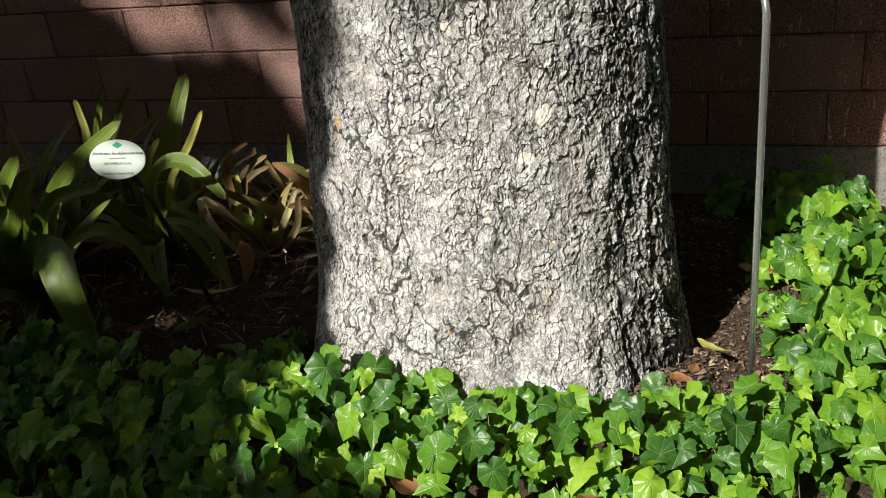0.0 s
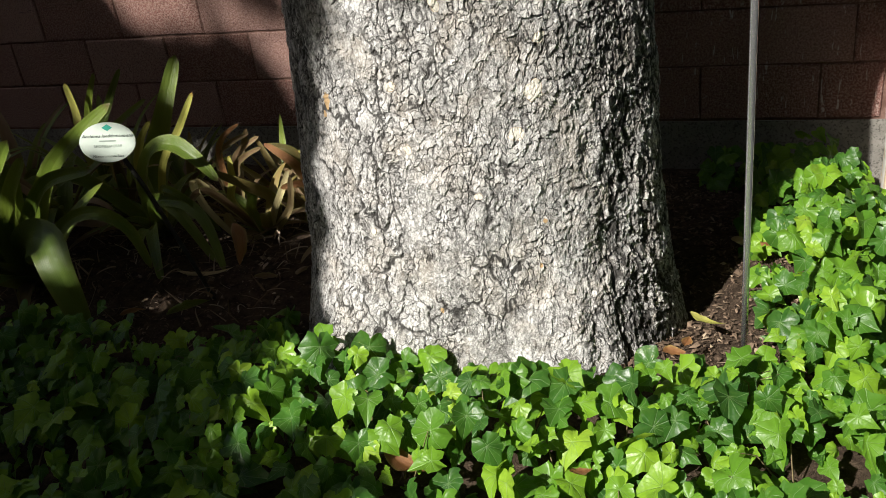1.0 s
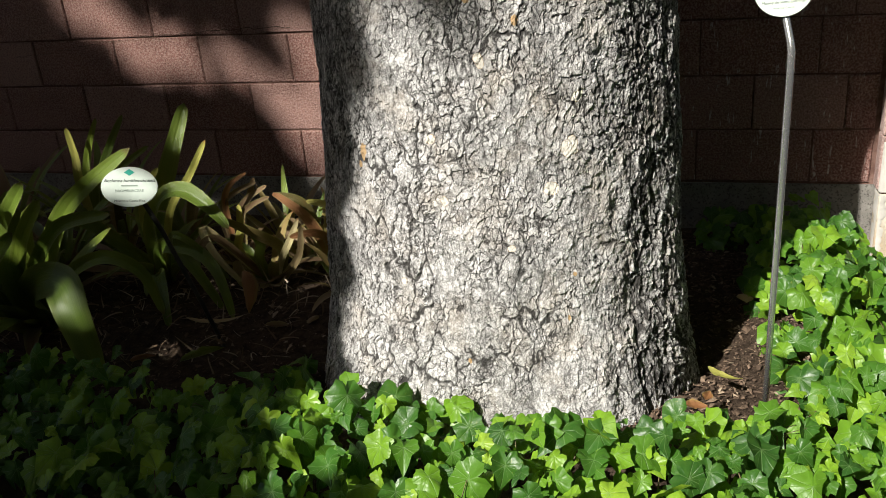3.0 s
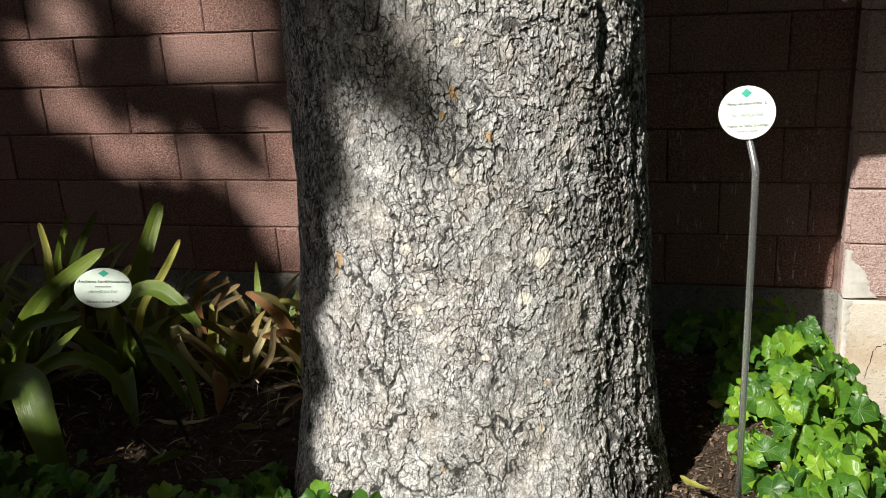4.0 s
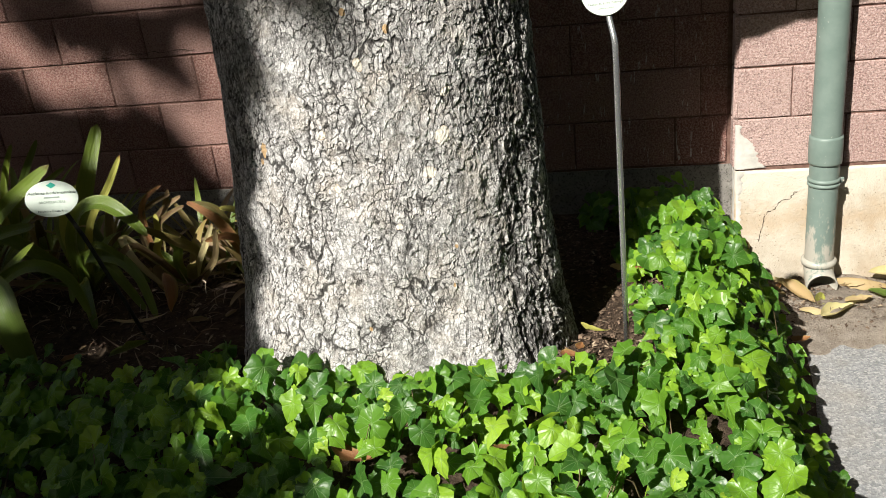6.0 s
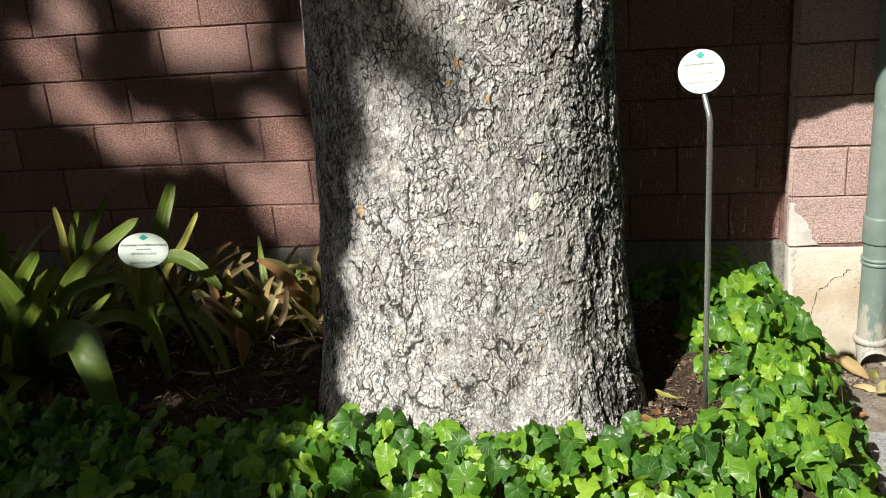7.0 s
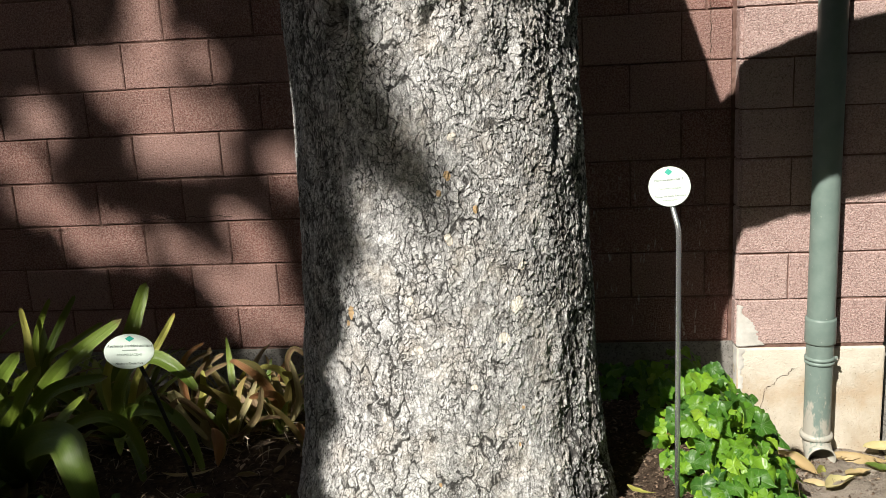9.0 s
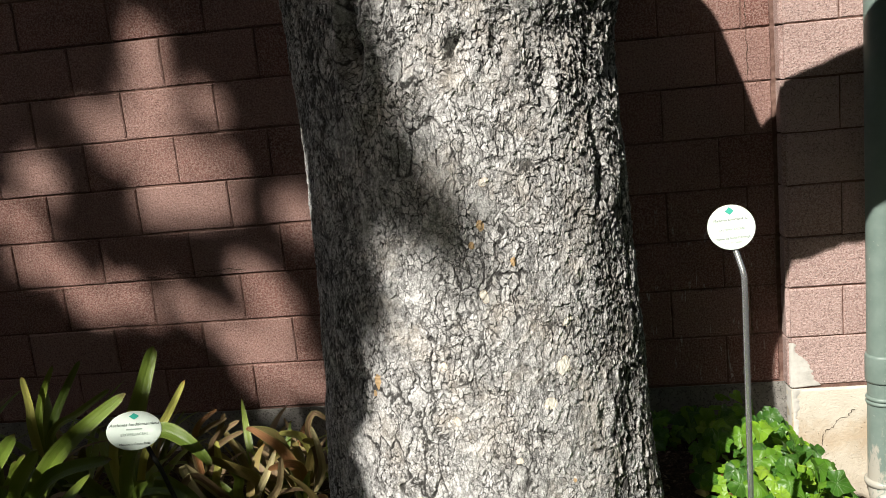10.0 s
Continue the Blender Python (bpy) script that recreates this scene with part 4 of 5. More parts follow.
def ivy_back(x):
    return np.interp(x, [-3, -0.3, 0.2, 0.45, 0.6, 0.75, 1.1, 1.5, 1.62, 1.78, 2.4], [-1.62, -1.62, -1.66, -1.68, -1.69, -1.69, -1.71, -1.70, -1.63, -1.57, -1.5])


def ivy_cover(x, y):
    """True where ivy grows: the front of the bed, and the strip between tree and pilaster."""
    front = (y < ivy_back(x)) & (y > -2.75)
    inner = np.interp(y, [-1.7, -1.45, -1.2, -0.8, -0.4, -0.25, -0.1], [1.80, 1.81, 1.78, 1.74, 1.76, 1.86, 2.0])
    strip = (x > inner) & (y >= -1.7) & (y < -0.10)
    rim = np.interp(y, [-2.8, -1.5, -1.0, -0.5, -0.1], [2.33, 2.33, 2.31, 2.22, 2.12])
    shade = (x > 1.60) & (x < 2.1) & (y > -0.26) & (y < -0.05)
    stray = np.hypot((x - 0.60) / 0.085, (y + 1.56) / 0.13) + 0.35 * fbm(x * 14, y * 14, 79, 2) < 0.75
    strip = strip | shade | stray
    rim = rim + 0.045 * fbm(x * 9, y * 9, 77, 2)
    return (front | strip) & (x < rim) & (np.hypot(x - TREE[0], y - TREE[1]) > 0.475)


def ivy_places():
    out = []
    step = 0.033
    for gx in np.arange(-1.6, 2.42, step):
        for gy in np.arange(-2.75, -0.08, step):
            x, y = gx + R.uniform(-0.5, 0.5) * step, gy + R.uniform(-0.5, 0.5) * step
            if x < -0.9 and R.random() < 0.5:
                continue
            if not bool(ivy_cover(np.array(x), np.array(y))):
                continue
            margin = 1.0
            for dx, dy in ((0.08, 0), (-0.08, 0), (0, 0.08), (0, -0.08)):
                if not bool(ivy_cover(np.array(x + dx), np.array(y + dy))):
                    margin -= 0.3
            margin = max(0.55 if 0.6 < x < 1.5 and y > -1.9 else 0.25, margin)
            top = float(soil_height(x, y)) + margin * (0.138 + 0.05 * float(fbm(np.array(x * 6.0), np.array(y * 6.0), 61, 2)))
            out.append((x, y, top - 0.15 * R.random() ** 1.5 * margin, margin))
    return out


def ivy_pose(x, y, z):
    """Leaves face the light and the path, tips down and outwards."""
    outward = max(0.0, min(1.0, (x - 1.95) / 0.25))
    nrm = Vector((-0.10 + 0.45 * outward + R.gauss(0, 0.50), -0.40 + 0.15 * outward + R.gauss(0, 0.44), 0.85)).normalized()
    tip = Vector((R.gauss(0, 0.75) + 0.7 * outward, -0.8 + R.gauss(0, 0.5), -0.25))
    tip = (tip - nrm * tip.dot(nrm)).normalized()
    side = tip.cross(nrm)
    m3 = Matrix((side, tip, nrm)).transposed()
    size = R.choice((0.026, 0.032, 0.037, 0.042, 0.046, 0.050, 0.055, 0.060, 0.067, 0.078)) * R.uniform(0.9, 1.1)
    return Matrix.Translation((x, y, z)) @ m3.to_4x4() @ Matrix.Scale(size, 4) @ Matrix.Translation((0, -0.3, 0))


def build_ivy():
    places = ivy_places()
    R.shuffle(places)
    meshes = [mesh_from("ivy_leaf", v, f, M_IVY, uv=t) for v, f, t in SHAPES]
    singles, verts, faces, uvs, base = 0, [], [], [], 0
    for x, y, z, margin in places:
        k = R.randrange(len(SHAPES))
        m = ivy_pose(x, y, z)
        if singles < 300 and 0.7 < x < 2.2 and -2.2 < y < -1.2 and z > float(soil_height(x, y)) + 0.07:
            singles += 1
            part("ivy_leaf", meshes[k], ivy, m)
            continue
        v, f, t = SHAPES[k]
        mm = np.array(m)
        verts.append(v @ mm[:3, :3].T + mm[:3, 3])
        faces += [tuple(i + base for i in face) for face in f]
        uvs += t
        base += len(v)
    tagged(part("ivy_foliage", mesh_from("ivy_foliage", np.concatenate(verts), faces, M_IVY_MASS, uv=uvs), ivy), kind="stuff")
    # creeping stems and leaf stalks
    sv, sf = [], []
    for i in range(420):
        x, y, z, margin = places[i]
        g = float(soil_height(x, y))
        a = R.uniform(0, 6.28)
        p0 = Vector((x + 0.07 * math.cos(a), y + 0.07 * math.sin(a), g + 0.015))
        p1 = Vector((x, y, z))
        mid = (p0 + p1) / 2 + Vector((R.uniform(-0.015, 0.015), R.uniform(-0.015, 0.015), 0.02))
        b = len(sv)
        for p, w in ((p0, 0.0016), (mid, 0.0013), (p1, 0.0009)):
            sv += [p + Vector((w, 0, 0)), p + Vector((-w, w, 0)), p + Vector((-w, -w, 0))]
        for s in (0, 3):
            for k in range(3):
                sf.append((b + s + k, b + s + (k + 1) % 3, b + s + 3 + (k + 1) % 3, b + s + 3 + k))
    tagged(part("ivy_creeper", mesh_from("ivy_creeper", sv, sf, M_STEM), ivy), kind="stuff")


build_ivy()

# ---- bromeliads ----


def strap_mesh(name, length, width, rise, droop, bend=0.0, power=1.6, material=M_BROM, channel=0.5, fold=None, sharp=0.25):
    """An arching strap leaf along +x from the origin: channelled, narrowing to a pointed tip."""
    n, cols = 18, 4
    verts, faces, uv = [], [], []
    p = Vector((0, 0, 0))
    for i in range(n + 1):
        t = i / n
        ang = radians(rise - droop * t ** power)
        if fold and t > fold:
            ang = radians(rise - droop * t ** power - 95 * smooth(fold, fold + 0.13, t))
        yaw = radians(bend) * t * t
        d = Vector((math.cos(ang) * math.cos(yaw), math.cos(ang) * math.sin(yaw), math.sin(ang)))
        if i:
            p = p + d * (length / n)
        side = Vector((-math.sin(yaw), math.cos(yaw), 0))
        up = d.cross(side)
        w = width * (0.80 + 0.25 * math.sin(math.pi * min(1, t * 1.2))) * (1 - t ** (1 / sharp)) ** 0.6 * 0.5
        w = max(w, 0.0012)
        for c in range(cols + 1):
            q = c / cols * 2 - 1
            lift = channel * (q * q) * w * (1 - 0.55 * t)
            verts.append(p + side * (q * w) + up * lift)
            uv.append((0.5 + q * 0.5, t))
    for i in range(n):
        for c in range(cols):
            a = i * (cols + 1) + c
            faces.append((a, a + 1, a + cols + 2, a + cols + 1))
    return mesh_from(name, verts, faces, material, uv=uv)


def rosette(x, y, z, leaves, label, group="bromeliads in the bed"):
    """A plant of strap leaves: azimuth (0 is along +x), length, width, rise, droop, material, and more."""
    ob = tagged(new("bromeliad"), label, "bromeliad", group)
    ob.matrix_basis = pose(x, y, z)
    for az, length, width, rise, droop, material, *more in leaves:
        opts = more[0] if more else {}
        a = radians(az)
        off = Matrix.Translation((0.02 * math.cos(a), 0.02 * math.sin(a), R.uniform(0, 0.02)))
        part("leaf", strap_mesh("leaf", length, width, rise, droop, opts.get("bend", R.uniform(-18, 18)), opts.get("power", 1.6), material, opts.get("channel", 0.5), opts.get("fold"), opts.get("sharp", 0.25)),
             ob, off @ pose(0, 0, 0, opts.get("twist", R.uniform(-12, 12)), 0, az))
    return ob


def random_leaves(n, length, width, rise, droop, materials, az0=0, az1=360):
    return [(az0 + (az1 - az0) * (i + R.uniform(-0.3, 0.3)) / n, length * R.uniform(0.7, 1.15), width * R.uniform(0.8, 1.15), R.uniform(*rise), R.uniform(*droop), R.choice(materials)) for i in range(n)]


def at_soil(x, y):
    return float(soil_height(x, y)) - 0.02


def strap_through(points, width, material, face=(0.35, -0.8, 0.5), channel=0.45, sharp=0.16, base=0.86):
    """A strap leaf that arches through the given places, its inner side towards face."""
    pts = [Vector(p) for p in points]
    n, cols = 22, 6
    path = []
    for i in range(n + 1):
        t = i / n * (len(pts) - 1)
        k = min(int(t), len(pts) - 2)
        u = t - k
        p0, p1, p2, p3 = pts[max(k - 1, 0)], pts[k], pts[k + 1], pts[min(k + 2, len(pts) - 1)]
        path.append(0.5 * ((2 * p1) + (p2 - p0) * u + (2 * p0 - 5 * p1 + 4 * p2 - p3) * u * u + (3 * p1 - p0 - 3 * p2 + p3) * u ** 3))
    face = Vector(face)
    verts, faces, uv = [], [], []
    seed = R.uniform(0, 9)
    for i, p in enumerate(path):
        t = i / n
        d = (path[min(i + 1, n)] - path[max(i - 1, 0)]).normalized()
        side = d.cross(face).normalized()
        up = side.cross(d)
        w = width / 2 * (base + (1 - base) * math.sin(math.pi * min(1, t * 1.25))) * (1 - t ** (1 / sharp)) ** 0.42
        w = max(w * (1 + 0.05 * math.sin(9 * t + seed)), 0.001)
        for c in range(cols + 1):
            q = c / cols * 2 - 1
            verts.append(p + side * (q * w) + up * (channel * q * q * w * (1 - 0.5 * t) + 0.04 * w * math.sin(13 * t + 4 * q + seed)))
            uv.append((0.5 + q * 0.5, t))
    for i in range(n):
        for c in range(cols):
            a = i * (cols + 1) + c
            faces.append((a, a + 1, a + cols + 2, a + cols + 1))
    return mesh_from("leaf", verts, faces, material, uv=uv)


def plant(x, y, shaped, leaves, label):
    """A bromeliad from leaves given by their places, and others that fan out round its heart."""
    ob = rosette(x, y, at_soil(x, y), leaves, label)
    inv = ob.matrix_basis.inverted()
    heart = Vector((x, y, at_soil(x, y)))
    for places, width, material, *more in shaped:
        part("leaf", strap_through([inv @ heart] + [inv @ Vector(p) for p in places], width * 0.76, material, **(more[0] if more else {})), ob)
    return ob


GREEN_LABEL = "large bromeliad with broad arching dark green strap leaves"
# the large plant at the bed's front
plant(-0.30, -1.34, [
    ([(-0.25, -1.33, 0.62), (-0.13, -1.32, 0.82), (0.09, -1.28, 0.985)], 0.078, M_BROM),
    ([(-0.27, -1.37, 0.60), (-0.11, -1.40, 0.79), (0.11, -1.45, 0.86)], 0.062, M_BROM, {"channel": 0.8}),
    ([(-0.33, -1.40, 0.58), (-0.33, -1.40, 0.74), (-0.20, -1.38, 0.92)], 0.085, M_BROM),
    ([(-0.28, -1.42, 0.58), (-0.19, -1.46, 0.77), (-0.09, -1.46, 0.90)], 0.070, M_BROM),
    ([(-0.33, -1.45, 0.54), (-0.28, -1.50, 0.70), (-0.15, -1.52, 0.83)], 0.075, M_BROM),
    ([(-0.22, -1.44, 0.60), (-0.08, -1.54, 0.70), (0.03, -1.60, 0.725), (0.085, -1.65, 0.66), (0.13, -1.67, 0.50)], 0.135, M_BROM, {"sharp": 0.14, "channel": 0.25}),
    ([(-0.16, -1.40, 0.58), (-0.05, -1.44, 0.69), (0.07, -1.45, 0.735), (0.15, -1.43, 0.68), (0.18, -1.42, 0.55)], 0.052, M_BROM),
    ([(-0.40, -1.42, 0.60), (-0.46, -1.46, 0.72), (-0.50, -1.52, 0.70)], 0.08, M_BROM),
    ([(-0.26, -1.44, 0.60), (-0.247, -1.46, 0.737), (-0.273, -1.47, 0.83), (-0.32, -1.47, 0.91)], 0.095, M_BROM, {"channel": 0.3}),
    ([(-0.28, -1.38, 0.60), (-0.263, -1.40, 0.69), (-0.242, -1.40, 0.768), (-0.170, -1.40, 0.866)], 0.040, M_BROM),
    ([(-0.28, -1.36, 0.58), (-0.245, -1.38, 0.72), (-0.215, -1.38, 0.84)], 0.062, M_BROM),
    ([(-0.33, -1.32, 0.62), (-0.352, -1.30, 0.74), (-0.335, -1.30, 0.83), (-0.28, -1.31, 0.845)], 0.085, M_BROM, {"channel": 0.25}),
    ([(-0.29, -1.52, 0.56), (-0.262, -1.55, 0.63), (-0.232, -1.56, 0.725)], 0.050, M_YELLOW),
    ([(-0.36, -1.30, 0.62), (-0.42, -1.28, 0.80), (-0.38, -1.28, 0.95)], 0.075, M_BROM),
], random_leaves(13, 0.46, 0.058, (30, 75), (40, 100), [M_BROM, M_BROM, M_BROM, M_DRY], 60, 330), GREEN_LABEL)
rosette(-0.72, -1.32, at_soil(-0.72, -1.32), random_leaves(15, 0.56, 0.07, (50, 82), (35, 100), [M_BROM]), GREEN_LABEL)
# the plant behind the oval sign
plant(-0.14, -0.92, [
    ([(-0.22, -0.80, 0.56), (-0.175, -0.72, 0.74), (-0.13, -0.62, 0.93)], 0.092, M_BROM, {"face": (0.5, -0.85, 0.1), "channel": 0.3, "sharp": 0.13}),
    ([(-0.07, -0.93, 0.64), (0.03, -0.92, 0.78), (0.10, -0.91, 0.89)], 0.036, M_YELLOW),
    ([(-0.10, -1.00, 0.60), (-0.03, -1.02, 0.73), (0.06, -1.03, 0.765), (0.15, -1.05, 0.725), (0.215, -1.06, 0.655)], 0.085, M_BROM, {"face": (0.15, -0.55, 0.8), "sharp": 0.3}),
    ([(-0.05, -1.05, 0.57), (0.10, -1.10, 0.60), (0.20, -1.15, 0.55), (0.27, -1.22, 0.43)], 0.055, M_BROM),
    ([(-0.08, -1.00, 0.56), (0.07, -1.10, 0.57), (0.20, -1.15, 0.42)], 0.055, M_BROM),
    ([(-0.22, -0.86, 0.58), (-0.19, -0.85, 0.70), (-0.13, -0.85, 0.775)], 0.040, M_YELLOW),
    ([(0.00, -1.06, 0.60), (0.07, -1.12, 0.655), (0.14, -1.11, 0.60), (0.21, -1.10, 0.50)], 0.030, M_BROM),
    ([(-0.22, -1.02, 0.58), (-0.30, -1.08, 0.68), (-0.34, -1.12, 0.66)], 0.06, M_BROM),
    ([(-0.02, -1.12, 0.52), (0.06, -1.24, 0.50), (0.10, -1.30, 0.44)], 0.05, M_BROM),
], random_leaves(13, 0.40, 0.046, (20, 65), (40, 90), [M_DRY, M_BROM, M_BROM, M_BROM], 60, 380), "bromeliad with one tall upright leaf and arching green leaves")
# bronze plants towards the trunk
BRONZE_LABEL = "small bromeliad with yellowish bronze leaves and dried tips"
plant(0.25, -0.90, [
    ([(0.29, -0.88, 0.50), (0.25, -0.97, 0.60), (0.17, -1.02, 0.67)], 0.046, M_BRONZE),
    ([(0.17, -0.94, 0.52), (0.18, -0.93, 0.60), (0.18, -0.92, 0.68)], 0.036, M_YELLOW),
    ([(0.29, -0.90, 0.48), (0.33, -0.90, 0.55), (0.36, -0.88, 0.62)], 0.032, M_TAN),
    ([(0.21, -1.00, 0.44), (0.22, -1.05, 0.50), (0.23, -1.08, 0.56)], 0.055, M_TAN),
    ([(0.24, -0.95, 0.50), (0.25, -0.95, 0.56), (0.22, -0.96, 0.61)], 0.045, M_BROM),
    ([(0.33, -0.93, 0.46), (0.382, -0.95, 0.53), (0.405, -0.96, 0.63)], 0.034, M_TAN),
    ([(0.15, -1.02, 0.60), (0.124, -1.10, 0.585), (0.205, -1.12, 0.50)], 0.030, M_DRY),
    ([(0.10, -1.00, 0.62), (0.16, -1.08, 0.58), (0.25, -1.10, 0.49)], 0.034, M_TAN),
], random_leaves(7, 0.26, 0.036, (35, 80), (20, 80), [M_BRONZE, M_BROM, M_DRY]), BRONZE_LABEL)
plant(0.40, -0.76, [
    ([(0.37, -0.75, 0.50), (0.32, -0.75, 0.62), (0.23, -0.78, 0.66)], 0.045, M_BRONZE),
    ([(0.44, -0.78, 0.52), (0.47, -0.80, 0.60), (0.45, -0.86, 0.64)], 0.040, M_BRONZE),
    ([(0.42, -0.80, 0.50), (0.40, -0.86, 0.56), (0.34, -0.92, 0.57)], 0.040, M_RUST),
    ([(0.40, -0.79, 0.48), (0.383, -0.80, 0.535), (0.337, -0.80, 0.605), (0.245, -0.80, 0.675)], 0.052, M_RUST),
    ([(0.45, -0.76, 0.50), (0.43, -0.75, 0.58), (0.40, -0.75, 0.615), (0.334, -0.75, 0.627)], 0.040, M_YELLOW),
    ([(0.49, -0.83, 0.50), (0.50, -0.85, 0.60), (0.484, -0.86, 0.69)], 0.032, M_TAN),
    ([(0.47, -0.79, 0.52), (0.456, -0.80, 0.657), (0.486, -0.80, 0.711), (0.530, -0.80, 0.68)], 0.030, M_DRY),
], random_leaves(9, 0.27, 0.036, (35, 80), (20, 95), [M_BRONZE, M_TAN, M_BROM, M_DRY]), BRONZE_LABEL)
plant(0.05, -0.74, [
    ([(0.08, -0.75, 0.56), (0.12, -0.75, 0.63), (0.20, -0.75, 0.68)], 0.034, M_DRY),
    ([(0.08, -0.75, 0.55), (0.15, -0.78, 0.62), (0.23, -0.80, 0.66)], 0.030, M_DRY),
    ([(0.07, -0.72, 0.55), (0.10, -0.70, 0.62), (0.13, -0.70, 0.69)], 0.032, M_DRY),
    ([(0.02, -0.73, 0.58), (0.04, -0.72, 0.66), (0.11, -0.71, 0.71)], 0.030, M_RUST),
    ([(0.01, -0.73, 0.58), (0.06, -0.72, 0.64), (0.14, -0.71, 0.675)], 0.028, M_DRY),
], random_leaves(13, 0.27, 0.030, (30, 80), (15, 80), [M_DRY, M_BRONZE, M_DRY]), "bromeliad of spiky withered brown leaves")
for bx, by, s, cnt in ((0.55, -0.70, 0.26, 11), (0.56, -0.98, 0.20, 9), (0.33, -0.58, 0.28, 11)):
    rosette(bx, by, at_soil(bx, by), random_leaves(cnt, s, 0.030, (30, 80), (20, 95), [M_BRONZE, M_BRONZE, M_DRY, M_BROM, M_DRY, M_RUST]), BRONZE_LABEL)
# dark plants along the wall
plant(-0.72, -0.48, [
    ([(-0.73, -0.50, 0.58), (-0.74, -0.48, 0.68), (-0.75, -0.48, 0.80)], 0.045, M_YELLOW),
    ([(-0.74, -0.45, 0.55), (-0.72, -0.42, 0.69), (-0.65, -0.42, 0.82)], 0.042, M_BROM),
    ([(-0.70, -0.44, 0.54), (-0.64, -0.40, 0.69), (-0.56, -0.38, 0.82)], 0.046, M_BROM),
    ([(-0.66, -0.50, 0.56), (-0.53, -0.50, 0.65), (-0.39, -0.50, 0.735)], 0.040, M_BROM),
], random_leaves(8, 0.42, 0.045, (45, 80), (20, 80), [M_BROM, M_BROM, M_DRY]), "bromeliad with dark green leaves against the wall")
for bx, by, s in ((-1.05, -0.55, 0.5), (-0.36, -0.45, 0.34), (-1.40, -0.8, 0.5), (-1.05, -1.05, 0.5), (-0.55, -0.92, 0.42)):
    rosette(bx, by, at_soil(bx, by), random_leaves(13, s, 0.05, (45, 80), (30, 90), [M_BROM, M_BROM, M_BROM, M_DRY]), "bromeliad with dark green leaves against the wall")

# thin dark and withered leaves crowd the strip behind the sign
for bx, by, s, cnt in ((-0.48, -0.66, 0.46, 15), (-0.25, -0.58, 0.40, 13), (0.14, -0.52, 0.34, 14), (0.46, -0.52, 0.28, 13), (0.30, -0.72, 0.26, 12)):
    rosette(bx, by, at_soil(bx, by), random_leaves(cnt, s, 0.034, (40, 85), (10, 75), [M_BROM, M_BROM, M_DRY, M_BRONZE] if bx < 0 else [M_DRY, M_BRONZE, M_BRONZE, M_BROM]), "narrow-leaved bromeliad with dark green and withered leaves")

# ---- plant signs ----


def text_mesh(words, size, material, slant=0.0, bold=0.0):
    cu = bpy.data.curves.new("lettering", "FONT")
    cu.body, cu.size, cu.shear, cu.offset = words, size, slant, bold
    cu.align_x, cu.align_y, cu.extrude, cu.resolution_u = "CENTER", "CENTER", 0.0002, 2
    tmp = bpy.data.objects.new("lettering", cu)
    scene.collection.objects.link(tmp)
    bpy.context.view_layer.update()
    me = bpy.data.meshes.new_from_object(tmp.evaluated_get(bpy.context.evaluated_depsgraph_get()))
    bpy.data.objects.remove(tmp)
    bpy.data.curves.remove(cu)
    me.materials.clear()
    me.materials.append(material)
    return me


def plate_mesh(w, h, thick=0.004):
    """An oval plate in x and y, its face towards +z, with a rounded rim."""
    n, verts, faces = 64, [], []
    for z, k in ((-thick, 0.985), (-thick * 0.7, 1.0), (-thick * 0.3, 1.0), (0.0, 0.985)):
        for i in range(n):
            a = 2 * math.pi * i / n
            verts.append((w / 2 * k * math.cos(a), h / 2 * k * math.sin(a), z))
    for r in range(3):
        for i in range(n):
            j = (i + 1) % n
            faces.append((r * n + i, r * n + j, (r + 1) * n + j, (r + 1) * n + i))
    faces.append(tuple(range(3 * n, 4 * n)))
    faces.append(tuple(range(n))[::-1])
    return mesh_from("plate", verts, faces, M_PLATE, smooth=False)


def diamond_mesh(w, h):
    return mesh_from("emblem", [(0, -h / 2, 0), (w / 2, 0, 0), (0, h / 2, 0), (-w / 2, 0, 0)], [(0, 1, 2, 3)], M_TEAL, smooth=False)


def sign(name, label, plate_at, w, h, lines, stake_path, stake_r, stake_mat):
    ob = tagged(new(name), label, "plant sign")
    ob.matrix_basis = pose(*stake_path[0])
    inv = ob.matrix_basis.inverted()
    path = [inv @ Vector(p) for p in stake_path]
    part("stake", sweep("stake", path, [stake_r] * len(path), stake_mat, 16), ob)
    plate = part("plate", plate_mesh(w, h), ob, inv @ plate_at, "pale green-white oval plastic plate")
    part("emblem", diamond_mesh(w * 0.19, h * 0.17), plate, pose(0, h * 0.36, 0.0006))
    for y, words, size, material, slant, bold in lines:
        if words is None:                         # a line kept as a plain bar
            part("bar", box("bar", (size, h * 0.035, 0.0004), material), plate, pose(0, y * h, 0.0006))
        else:
            part("lettering", text_mesh(words, size, material, slant, bold), plate, pose(0, y * h, 0.0006))
    return ob


oval_at = Matrix.Translation((0.187, -1.45, 0.938)) @ look((0, 0, 0), (-0.42, 0.80, -0.40)) @ pose(0, 0, 0, 0, 0, -8)
